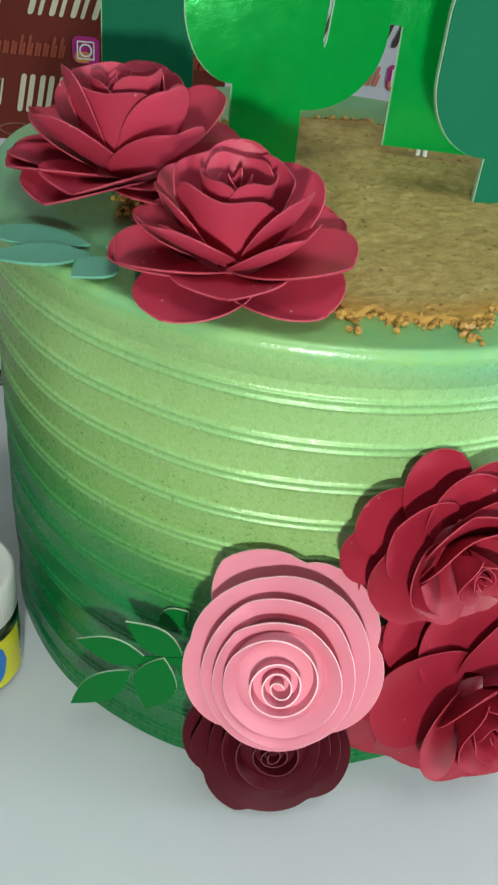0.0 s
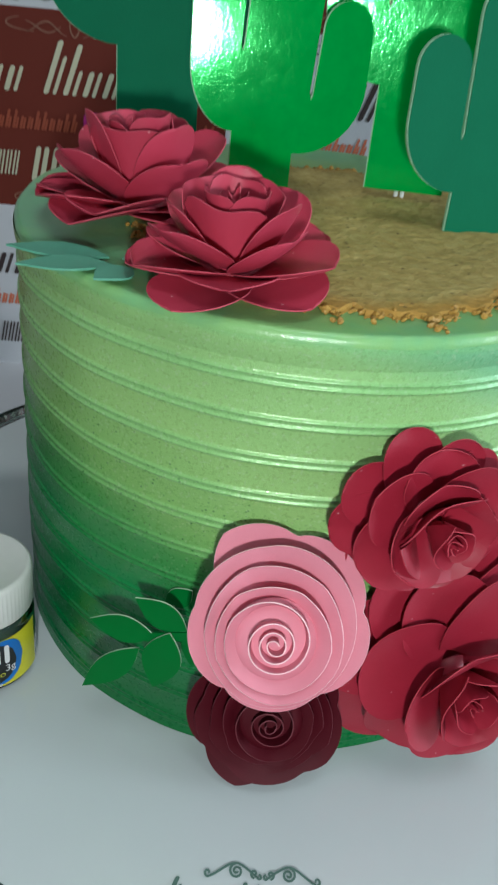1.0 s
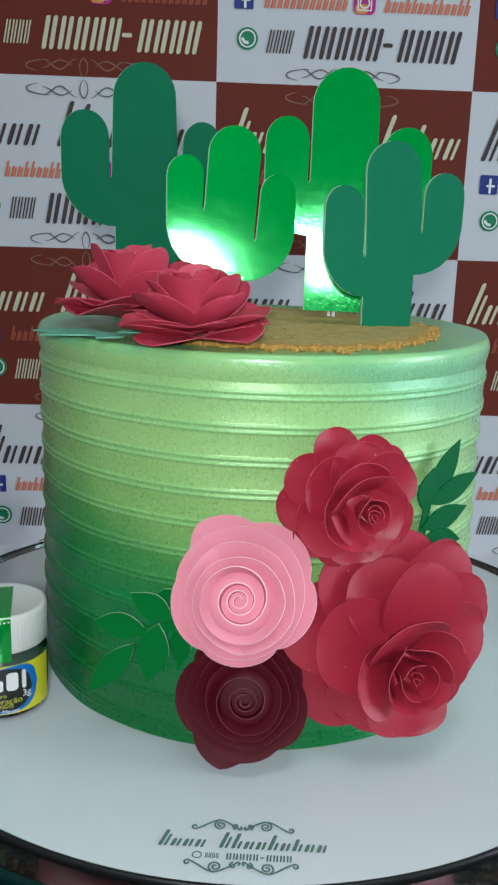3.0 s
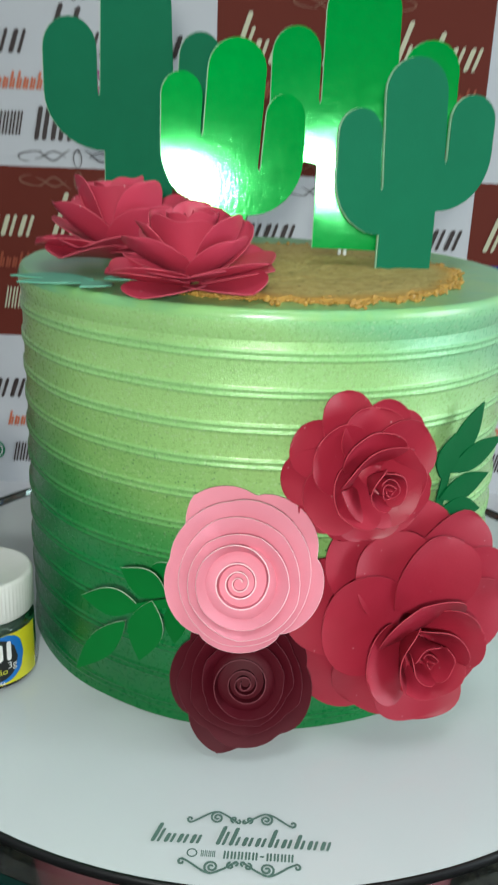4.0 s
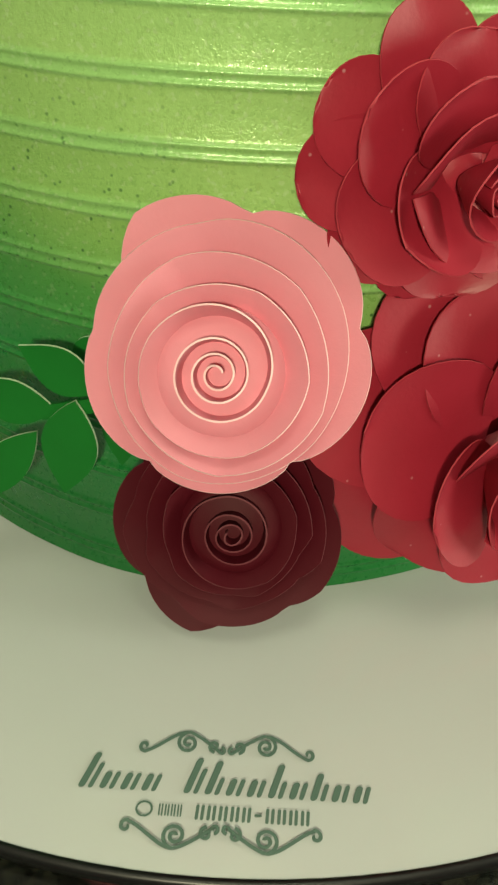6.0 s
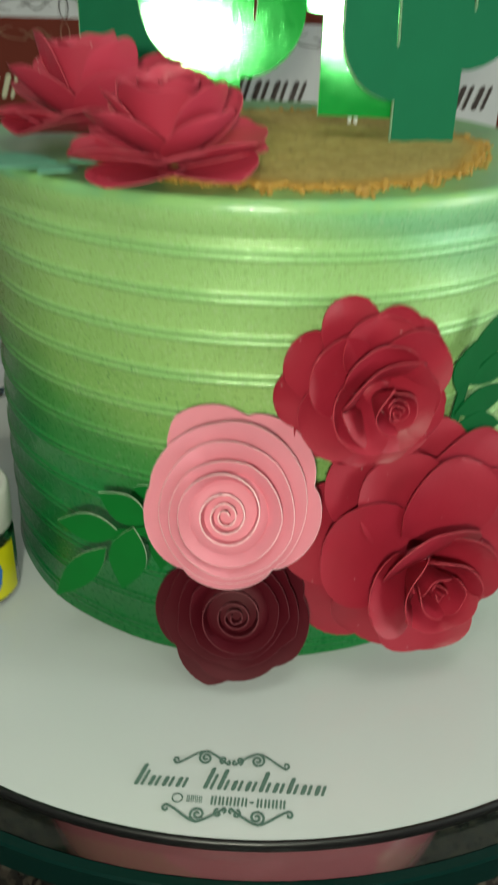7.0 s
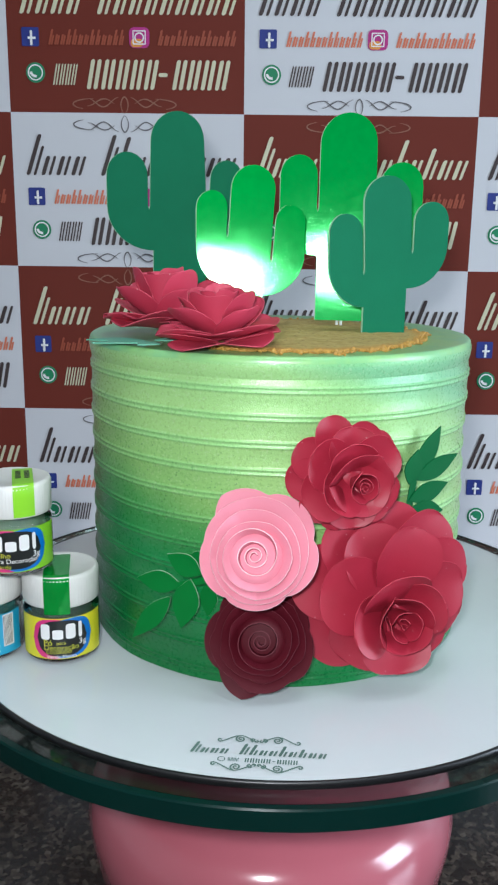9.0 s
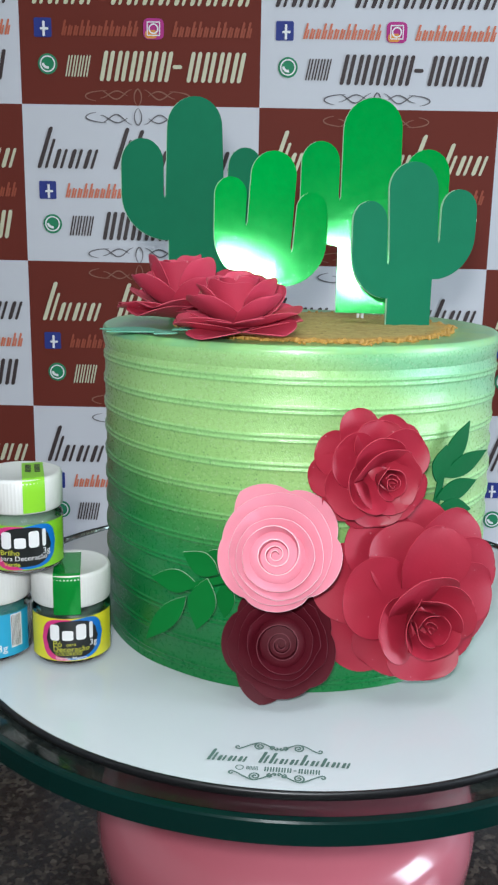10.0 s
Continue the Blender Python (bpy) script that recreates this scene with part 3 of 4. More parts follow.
# ---- cake ----
TOP, RADIUS, PITCH = 0.1500, 0.0960, 0.0119
cake = thing("cake", pose(0, 0, 0), "round green ombre frosted cake with combed ridges", "cake")


def cake_side(u, v):
    a = 2 * math.pi * u
    z = 0.0002 + v * (TOP - 0.0030)
    phase = ((z - 0.0097) / PITCH + 0.12 * math.sin(a + 0.6)) % 1.0
    d = abs(phase - 0.5)
    r = RADIUS + 0.0008 + 0.00012 * math.cos(2 * math.pi * phase + math.pi)
    # two fine raised lines with a narrow groove between them
    r += 0.00050 * math.exp(-(((d - 0.092) / 0.042) ** 2)) + 0.00010 * math.exp(-((d / 0.13) ** 4))
    if z > 0.1405:
        r = RADIUS + 0.0008 + 0.0010 * math.sin(min((z - 0.1405) / 0.006, 1.0) * math.pi / 2)
    if z < 0.004:
        r += 0.0012 * (1 - z / 0.004)
    r += 0.0006 * (noise.noise(Vector((3 * math.cos(a), 3 * math.sin(a), z * 35))))
    return (r * math.cos(a), r * math.sin(a), z)


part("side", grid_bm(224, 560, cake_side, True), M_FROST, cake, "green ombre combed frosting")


def cake_top(u, v):
    a = 2 * math.pi * u
    r1 = RADIUS + 0.0018
    wob = 0.0008 * noise.noise(Vector((4 * math.cos(a), 4 * math.sin(a), 2.0)))
    if v < 0.25:
        t = v / 0.25 * math.pi / 2
        r, z = r1 - 0.0020 * (1 - math.cos(t)) + wob, TOP - 0.0030 + 0.0030 * math.sin(t)
    else:
        t = (v - 0.25) / 0.75
        r = (r1 - 0.0020 + wob) * (1 - t)
        z = TOP + 0.0005 * noise.noise(Vector((r * 40 * math.cos(a), r * 40 * math.sin(a), 5.0))) * min(1, t * 6) * (1 - t)
    return (r * math.cos(a), r * math.sin(a), z)


part("top", grid_bm(192, 40, cake_top, True), M_MINT, cake, "smooth mint green frosting")

# ---- biscuit crumb on the cake ----
CX, CY = 0.0100, -0.0100
crumb_bed = thing("crumb_bed", pose(CX, CY, TOP), "patch of golden biscuit crumbs on the mint frosting", "crumbs")


def crumb_edge(a):
    base = 0.0735 - 0.0020 * math.sin(a)
    squash = 0.86 + 0.14 * abs(math.sin(a)) ** 2
    return base * squash + 0.0035 * noise.noise(Vector((5 * math.cos(a), 5 * math.sin(a), 0.3))) + 0.0052 * noise.noise(Vector((14 * math.cos(a), 14 * math.sin(a), 1.3)))


def crumb_at(u, v):
    a = 2 * math.pi * u
    r = crumb_edge(a) * v
    z = 0.0014 + 0.0005 * noise.noise(Vector((r * 90 * math.cos(a), r * 90 * math.sin(a), 7.0))) + 0.0003 * noise.noise(Vector((r * 330 * math.cos(a), r * 420 * math.sin(a), 3.0)))
    if v > 0.97:
        z = -0.0012
    return (r * math.cos(a), r * math.sin(a), z)


part("layer", grid_bm(256, 70, crumb_at, True), M_CRUMB, crumb_bed)
rng = random.Random(5)
bm = bmesh.new()
for k in range(1400):
    a = rng.uniform(0, 2 * math.pi)
    r = crumb_edge(a) * (1 - abs(rng.gauss(0, 0.035))) + rng.uniform(-0.001, 0.0012)
    size = rng.uniform(0.0003, 0.0008) if k % 11 else rng.uniform(0.0008, 0.0014)
    m = pose(r * math.cos(a), r * math.sin(a), 0.0004 + size * 0.4, rng.uniform(0, 360), rng.uniform(0, 360), 0) @ Matrix.Diagonal((size * rng.uniform(0.7, 1.4), size, size * rng.uniform(0.6, 1.0), 1))
    bmesh.ops.create_icosphere(bm, subdivisions=1, radius=1.0, matrix=m)
for k in range(14):
    a = radians(rng.uniform(195, 345))
    r = crumb_edge(a) + rng.uniform(0.0002, 0.0026)
    for j in range(9):
        size = rng.uniform(0.0004, 0.0010)
        m = pose(r * math.cos(a) + rng.gauss(0, 0.0013), r * math.sin(a) + rng.gauss(0, 0.0009), 0.0003 + size * 0.4, rng.uniform(0, 360), rng.uniform(0, 360), 0) @ Matrix.Diagonal((size * rng.uniform(0.8, 1.4), size, size * 0.7, 1))
        bmesh.ops.create_icosphere(bm, subdivisions=1, radius=1.0, matrix=m)
ob = part("loose_crumb", bm, M_CRUMB_EDGE, crumb_bed, "toasted orange crumbs along the rim", False)
ob["kind"] = "stuff"


# ---- cactus cut-outs ----
def arc(cx, cz, rx, rz, a0, a1, n=10):
    return [(cx + rx * math.cos(radians(a0 + (a1 - a0) * k / n)), cz + rz * math.sin(radians(a0 + (a1 - a0) * k / n))) for k in range(n + 1)]


def cactus_outline(stem, top, base, left, right):
    """stem: s of its sides below and above; an arm: outer s, inner s, top, notch, the bend's height, where it joins the stem, and the notch's s."""
    (bl, br), (sl, sr) = stem
    lo, li, ltop, lnotch, lbend, ljoin, ls = left
    ro, ri, rtop, rnotch, rbend, rjoin, rs = right
    pts = [(bl, base)]
    lw, rw, sw = (li - lo) / 2, (ro - ri) / 2, (sr - sl) / 2
    pts += [(bl, ljoin)] + arc(bl, lbend, bl - lo, lbend - ljoin, 262, 180, 9)
    pts += arc(lo + lw, ltop - lw * 1.1, lw, lw * 1.1, 180, 0, 12)
    pts += [(ls - 0.0006, lnotch + 0.002), (ls, lnotch), (ls + 0.0006, lnotch + 0.002)]
    pts += arc(sl + sw, top - sw * 1.05, sw, sw * 1.05, 180, 0, 16)
    pts += [(rs - 0.0006, rnotch + 0.002), (rs, rnotch), (rs + 0.0006, rnotch + 0.002)]
    pts += arc(ri + rw, rtop - rw * 1.1, rw, rw * 1.1, 180, 0, 12)
    pts += arc(br, rbend, ro - br, rbend - rjoin, 0, -82, 9) + [(br, rjoin)]
    pts += [(br, base)]
    return pts


def cactus(x, y, yaw, lean, outline, material, label, sticks=(), curve=0.0):
    ob = thing("cactus_cutout", pose(x, y, TOP, lean, 0, yaw), label, "cake topper", "cactus toppers")
    shape = [(s, z - TOP) for s, z in outline]
    part("front_sheet", bent_slab_bm(shape, 0.0004, -0.0009, curve), material, ob, smooth=False)
    part("backing", bent_slab_bm([(s - 0.0004, z) for s, z in shape], 0.0014, -0.0005, curve), M_CORE, ob, "pale mint card backing", False)
    for s in sticks:
        part("stick", lathe_bm([(0, -0.02), (0.0008, -0.018), (0.0008, 0.02), (0, 0.02)], 10), M_STICK, ob, "clear stick", True, pose(s, 0.0022, 0))
    return ob


cactus(-0.05, 0.0480, 0, 0, cactus_outline(((-0.0272, 0.0030), (-0.0280, 0.0021)), 0.2650, 0.1500, (-0.0538, -0.0302, 0.2436, 0.2120, 0.2140, 0.1895, -0.0295), (0.0240, 0.0058, 0.2390, 0.2080, 0.1990, 0.1745, 0.0042)), M_CACTUS, "large matte dark green paper cactus on the cake", (-0.018, -0.006))
cactus(0.03, 0.0268, -1, -3.6, cactus_outline(((-0.0128, 0.0150), (-0.0125, 0.0172)), 0.2622, 0.1540, (-0.0335, -0.0137, 0.2410, 0.2115, 0.2100, 0.1883, -0.0131), (0.0418, 0.0195, 0.2370, 0.2060, 0.2050, 0.1820, 0.0184)), M_FOIL_TALL, "tall shiny green foil cactus on clear sticks", (-0.001, 0.0012), 0.9)
cactus(0.0, 0.0045, 6, -4.6, cactus_outline(((-0.0300, -0.0098), (-0.0262, -0.0036)), 0.2340, 0.1500, (-0.0442, -0.0282, 0.2212, 0.1975, 0.1940, 0.1735, -0.0282), (0.0120, -0.0032, 0.2142, 0.1848, 0.1900, 0.1680, -0.0052)), M_FOIL, "small shiny green foil cactus on the cake", (-0.022, -0.016), 0.5)
cactus(0.053, -0.004, 15, 0, cactus_outline(((-0.0107, 0.0112), (-0.0122, 0.0116)), 0.2280, 0.1504, (-0.0292, -0.0127, 0.2096, 0.1800, 0.1850, 0.1640, -0.0112), (0.0315, 0.0140, 0.2160, 0.1905, 0.1950, 0.1735, 0.0134)), M_CACTUS, "small matte dark green paper cactus with pale card edge", ())


# ---- paper flowers ----
def petal_bm(length, width, r0, tilt, curl, cup, seed, nu=11, nv=13):
    """A round card petal that leaves the axis at r0, rises at tilt degrees, bends down by curl degrees on its way and is hollowed by cup."""
    rnd = random.Random(seed)
    lop, wave = rnd.uniform(-0.10, 0.10), rnd.uniform(0, 6)
    steps = 60
    spine = [(r0, 0.0)]
    for j in range(1, steps + 1):
        a = radians(tilt - curl * (j / steps) ** 1.6)
        spine.append((spine[-1][0] + length / steps * math.cos(a), spine[-1][1] + length / steps * math.sin(a)))

    def at(u, v):
        v = math.sin(math.pi / 2 * v)
        s = u * 2 - 1
        vm = 0.52
        shape = 0.50 + 0.50 * math.sin(math.pi / 2 * min(v / vm, 1.0)) if v < vm else max(1 - ((v - vm) / (1 - vm)) ** 2.3, 0.0) ** (1 / 2.3)
        half = width / 2 * shape
        k = v * steps
        j = min(int(k), steps - 1)
        r = spine[j][0] + (spine[j + 1][0] - spine[j][0]) * (k - j)
        z = spine[j][1] + (spine[j + 1][1] - spine[j][1]) * (k - j)
        a = radians(tilt - curl * v**1.6)
        lift = cup * s * s * half + 0.03 * half * math.sin(3 * s + wave)
        return (r - math.sin(a) * lift, (s + lop * v) * half, z + math.cos(a) * lift)

    return thicken(grid_bm(nu, nv, at), 0.0003)


def cup_bm(r0, r1, height, arc, roll, seed, nu=13, nv=11):
    """A shield-shaped petal that stands round the axis, from radius r0 at its foot to r1 at its rim, with rolled-back corners."""
    rnd = random.Random(seed)
    dip, skew = rnd.uniform(0.02, 0.10), rnd.uniform(-0.08, 0.08)

    def at(u, v):
        s = u * 2 - 1
        half = radians(arc) * (0.34 + 0.66 * math.sin(math.pi / 2 * min(v / 0.75, 1.0)))
        rim = height * (1 - dip * math.exp(-((s / 0.4) ** 2)) - 0.22 * abs(s) ** 5 + skew * s)
        r = r0 + (r1 - r0) * v**0.9 + roll * (0.4 + 0.9 * s * s) * v**5
        a = s * half
        return (r * math.cos(a), r * math.sin(a), rim * v)

    return thicken(grid_bm(nu, nv, at), 0.0003)


def core_bm(r, h, turns, flare, seed, n=70, nv=6):
    """A rolled strip of card: the bud in the middle of a flower."""
    def at(u, v):
        a = u * turns * 2 * math.pi
        rad = r * (0.22 + 0.78 * u)
        top = h * (0.96 - 0.12 * u) * (1 + 0.08 * math.sin(a * 2.3 + seed))
        rr = rad * (0.75 + (0.25 + flare * u) * v)
        return (rr * math.cos(a), rr * math.sin(a), top * v)

    return thicken(grid_bm(n, nv, at), 0.0003)


def layered_rose(name, m, label, rings, cups, material, core, seed, group="card roses", heart=None, twist=3.0):
    """rings: petals, length, width, r0, height, tilt, curl, cup, turn, share of the heart's offset. cups: petals, r0, r1, height, arc, roll, foot, turn. heart: the pose of the rose's middle."""
    ob = thing(name, m, label, "paper flower", group)
    rnd = random.Random(seed)
    heart = heart or pose(0, 0, 0)
    off = heart.translation
    for count, length, width, r0, height, tilt, curl, cup, turn, share in rings:
        for k in range(count):
            a = turn + 360 * k / count + rnd.uniform(-7, 7)
            bm = petal_bm(length * rnd.uniform(0.94, 1.06), width * rnd.uniform(0.95, 1.07), r0, tilt + rnd.uniform(-4, 4), curl + rnd.uniform(-8, 8), cup * rnd.uniform(0.8, 1.2), seed + k)
            part("petal", bm, material, ob, "", True, pose(off.x * share, off.y * share, height + rnd.uniform(-0.0005, 0.0005), 0, 0, a) @ pose(0, 0, 0, twist + rnd.uniform(-2, 2), 0, 0))
    for count, r0, r1, high, arc, roll, foot, turn in cups:
        for k in range(count):
            a = turn + 360 * k / count + rnd.uniform(-9, 9)
            part("petal", cup_bm(r0 * (1 + 0.05 * k), r1 * rnd.uniform(0.94, 1.08), high * rnd.uniform(0.92, 1.06), arc, roll, seed + 3 * k), material, ob, "", True, heart @ pose(0, 0, foot, 0, 0, a))
    part("base_disc", lathe_bm([(0, 0.0046), (0.0085, 0.0046), (0.0090, 0.0054), (0, 0.0066)], 24), material, ob, "", True, Matrix.Translation(off))
    r, h, turns, flare, foot = core
    part("bud", core_bm(r, h, turns, flare, seed), material, ob, "", True, heart @ pose(0, 0, foot))
    return ob


def rolled_rose(name, m, label, radius, depth, lobes, notch, shift, material, seed, group="card roses"):
    """A rose rolled from one long scalloped strip: a tight bud that stands proud, a wide step, then turns that open and lie lower the farther out they are. notch: the angle of one notch in the rim; shift: how far the bud stands off the middle, as a share of the radius."""
    ob = thing(name, m, label, "paper flower", group)
    marks = (0.0, 1.0, 2.0, 2.9, 3.4, 4.2, 5.1, 6.0, 6.7, 7.4)
    radii = (0.035, 0.10, 0.18, 0.30, 0.47, 0.56, 0.68, 0.80, 0.92, 1.0)
    turns = marks[-1]
    n, nv = int(turns * 80), 10
    gap = 2 * math.pi / lobes

    def at(u, v):
        turn = u * turns
        a = turn * 2 * math.pi + seed
        grow = float(np.interp(turn, marks, radii))
        wide_open = min(max((grow - 0.40) / 0.2, 0.0), 1.0)
        cell = (a - radians(notch) - 0.35 * (turns - turn)) % gap
        scallop = math.sin(math.pi * cell / gap) ** 0.6
        # creased card: straight runs between soft corners
        side = 2 * math.pi / 4.6
        bend = (a * 1.0 + 0.9 * turn) % side - side / 2
        facet = math.cos(side / 2) / math.cos(bend)
        facet = 1 + (facet - 0.90) * 0.28 * wide_open * (1 - min(max((grow - 0.80) / 0.15, 0.0), 1.0))
        loose = 1 + wide_open * (0.035 * math.sin(a * 0.83 + seed * 2) + 0.02 * math.sin(2.3 * a + seed))
        rim = radius * grow * facet * loose * (1 - (0.06 + 0.09 * max(grow - 0.75, 0) / 0.25) * wide_open * grow * (1 - scallop))
        high = depth * (1 - 0.42 * grow ** 1.7) * (1 - 0.05 * wide_open * (1 - scallop)) + depth * 0.03 * math.sin(a * 1.3 + seed)
        high -= depth * 0.16 * max(grow - 0.85, 0) / 0.15 * (0.6 + 0.4 * math.sin(a * 1.7 + seed))
        rim *= 1 - 0.35 * max((u - 0.985) / 0.015, 0.0)
        foot = radius * (grow * 0.9 if grow < 0.36 else 0.324 + 0.2 * (grow - 0.36) / 0.64)
        low = depth * (0.88 - 0.13 * grow / 0.30 if grow < 0.30 else 0.75 if grow < 0.5 else 0.75 - 0.21 * (grow - 0.5) / 0.1 if grow < 0.6 else 0.54 - 0.42 * (grow - 0.6) / 0.4)
        rr = foot + (rim - foot) * v ** (1.0 + 0.45 * wide_open * grow)
        zz = low + (high - low) * v ** (1.0 - 0.30 * wide_open * grow)
        off = shift * radius * min(1.0, (1 - grow) / 0.42)
        return (rr * math.cos(a), rr * math.sin(a) + off, zz)

    part("rolled_strip", thicken(grid_bm(n, nv, at), 0.00034), material, ob)
    part("base_disc", lathe_bm([(0, 0), (radius * 0.42, 0), (radius * 0.46, depth * 0.12), (radius * 0.40, depth * 0.76), (radius * 0.29, depth * 0.79), (radius * 0.2, depth * 0.82), (0, depth * 0.87)], 32), material, ob, "", True, Matrix.Translation((0, shift * radius, 0)))
    return ob


def outward(phi, z, radius=RADIUS, up=0.0, turn=0.0):
    """A pose on the cake's side, phi degrees from the front towards +x, whose z axis points away from the cake, raised by up degrees."""
    a = radians(phi)
    d = Vector((math.sin(a) * math.cos(radians(up)), -math.cos(a) * math.cos(radians(up)), math.sin(radians(up))))
    across = Vector((math.cos(a), math.sin(a), 0))
    q = Matrix((across, d.cross(across), d)).transposed().to_4x4()
    return Matrix.Translation((radius * math.sin(a), -radius * math.cos(a), z)) @ q @ pose(0, 0, 0, 0, 0, turn)


# the large rose: uneven outer petals by angle, length and width, then a second row and the petals round its heart
BIG_OUTER = [(80, 0.0350, 0.0310), (44, 0.0385, 0.0290), (12, 0.0380, 0.0310), (-30, 0.0410, 0.0310), (-58, 0.0400, 0.0310), (-92, 0.0310, 0.0320), (-134, 0.0415, 0.0350), (172, 0.0395, 0.0350), (124, 0.0365, 0.0330)]
BIG_SECOND = [(6, 0.0330, 0.0290), (66, 0.0315, 0.0300), (112, 0.0325, 0.0300), (168, 0.0310, 0.0350), (-128, 0.0315, 0.0340)]
BIG_HEART = [(105, 0.0215, 0.0330, 48), (190, 0.0225, 0.0280, 44), (-92, 0.0218, 0.0320, 28), (22, 0.0205, 0.0260, 46)]
big_cups = [(3, 0.0050, 0.0118, 0.0160, 62, 0.0012, 0.0066, 50), (3, 0.0036, 0.0066, 0.0150, 64, 0.0002, 0.0074, 110)]
big_rose = layered_rose("card_rose", outward(32.4, 0.0484, RADIUS + 0.0055, 4) @ pose(0, 0, 0, 0, -12, 0), "large crimson layered paper rose on the cake side", [], big_cups, M_RED_DEEP, (0.0030, 0.0130, 1.4, 0.0, 0.0085), 11, heart=pose(0.0036, -0.0130, 0, 0, 0, 0))
for k, (angle, length, width) in enumerate(BIG_OUTER):
    part("petal", petal_bm(length, width, 0.003, 6 + 3 * (k % 3), 24, 0.10, 60 + k), M_RED_DEEP, big_rose, "", True, pose(0, 0, 0.0010 + 0.0006 * (k % 3), 4, 0, angle))
for k, (angle, length, width) in enumerate(BIG_SECOND):
    part("petal", petal_bm(length, width, 0.003, 17 + 4 * (k % 2), 34, 0.14, 80 + k), M_RED_DEEP, big_rose, "", True, pose(0.0015, -0.0045, 0.0048 + 0.0007 * (k % 2), 3, 0, angle))
for k, (angle, length, width, tilt) in enumerate(BIG_HEART):
    part("petal", petal_bm(length, width, 0.0045, tilt, 24, 0.16, 90 + k), M_RED_DEEP, big_rose, "", True, pose(0.0034, -0.0125, 0.0072, 3, 0, angle))
SMALL = [(9, 0.0222, 0.0185, 0.003, 0.0020, 8, 8, 0.12, 25, 0.0), (6, 0.0200, 0.0225, 0.003, 0.0044, 20, 18, 0.20, 30, 0.55), (3, 0.0155, 0.0225, 0.003, 0.0064, 38, 20, 0.26, 100, 0.95)]
SMALL_CUPS = [(3, 0.0046, 0.0112, 0.0100, 64, 0.0024, 0.0068, 115), (2, 0.0024, 0.0060, 0.0112, 95, 0.0006, 0.0080, 20)]
layered_rose("card_rose", outward(20.8, 0.1004, RADIUS + 0.003, 4), "crimson layered paper rose on the cake side", SMALL, SMALL_CUPS, M_RED_DEEP, (0.0032, 0.0105, 2.4, 0.3, 0.0085), 23, heart=pose(0.0028, -0.0014, 0, 6, 6, 0), twist=5.0)
TOPROSE = [(6, 0.0268, 0.0240, 0.002, 0.0016, 9, 5, 0.22, 12, 0), (6, 0.0272, 0.0245, 0.002, 0.0028, 12, -4, 0.26, 32, 0), (4, 0.0240, 0.0225, 0.004, 0.0042, 30, -12, 0.24, 45, 0), (3, 0.0228, 0.0195, 0.006, 0.0048, 60, -8, 0.16, 92, 0)]
TOP_CUPS = [(3, 0.0066, 0.0128, 0.0200, 60, 0.0002, 0.0040, 268), (3, 0.0046, 0.0084, 0.0196, 68, 0.0000, 0.0060, 325)]
layered_rose("card_rose", pose(-0.0203, -0.0708, TOP + 0.0006, 4, -2, 0), "crimson layered paper rose lying on the cake top", TOPROSE, TOP_CUPS, M_RED, (0.0050, 0.0176, 1.8, 0.0, 0.0072), 37)
layered_rose("card_rose", pose(-0.0525, -0.0290, TOP + 0.0014, 2, -2, -9) @ Matrix.Diagonal((1.10, 1.10, 1.22, 1.0)), "crimson layered paper rose lying behind another rose", TOPROSE, TOP_CUPS, M_RED, (0.0050, 0.0176, 1.8, 0.0, 0.0072), 51)
rolled_rose("card_rose", outward(1.0, 0.0654, RADIUS + 0.0062, 27), "pale pink rolled paper rose on the cake side", 0.0278, 0.0235, 5, 150, -0.13, M_PINK, 0.4)
rolled_rose("card_rose", outward(2.2, 0.0242, RADIUS + 0.0010, 19), "dark maroon rolled paper rose at the cake foot", 0.0264, 0.0190, 5, -3, 0.0, M_MAROON, 2.6)


# ---- paper leaves ----
def leaf_bm(length, width, fold=0.04, n=14):
    """A pointed leaf along +x with a soft fold along its middle."""
    def at(u, v):
        s = v * 2 - 1
        half = width / 2 * max(math.sin(math.pi * u**0.88), 0.0) ** 1.05
        return (u * length, s * half, fold * abs(s) * half + 0.012 * length * math.sin(math.pi * u))

    return thicken(grid_bm(n, 5, at), 0.00055)


def sprig(m, label, leaves, material, stem=None):
    """leaves: x, y, turn, length, width in the sprig's plane."""
    ob = thing("leaf_sprig", m, label, "paper leaves", "paper leaves")
    for k, (x, y, turn, length, width) in enumerate(leaves):
        part("leaf", leaf_bm(length, width), material, ob, "", True, pose(x, y, 0.0003 * k, 0, 0, turn))
    if stem:
        (x0, y0), (x1, y1) = stem
        d = math.hypot(x1 - x0, y1 - y0)
        part("stem", box_bm(0, d, -0.0016, 0.0016, -0.0003, 0.0001), material, ob, "", False, pose(x0, y0, 0, 0, 0, math.degrees(math.atan2(y1 - y0, x1 - x0))))
    return ob


def tangent(phi, z, out):
    """A plane that touches the cake's side at phi: x along the side towards +x, y up."""
    a = radians(phi)
    return Matrix.Translation(((RADIUS + out) * math.sin(a), -(RADIUS + out) * math.cos(a), z)) @ pose(0, 0, 0, 90, 0, phi)


def leaf_between(p, q, width):
    """A leaf from p to q in a sprig's plane."""
    return (p[0], p[1], math.degrees(math.atan2(q[1] - p[1], q[0] - p[0])), math.hypot(q[0] - p[0], q[1] - p[1]), width)


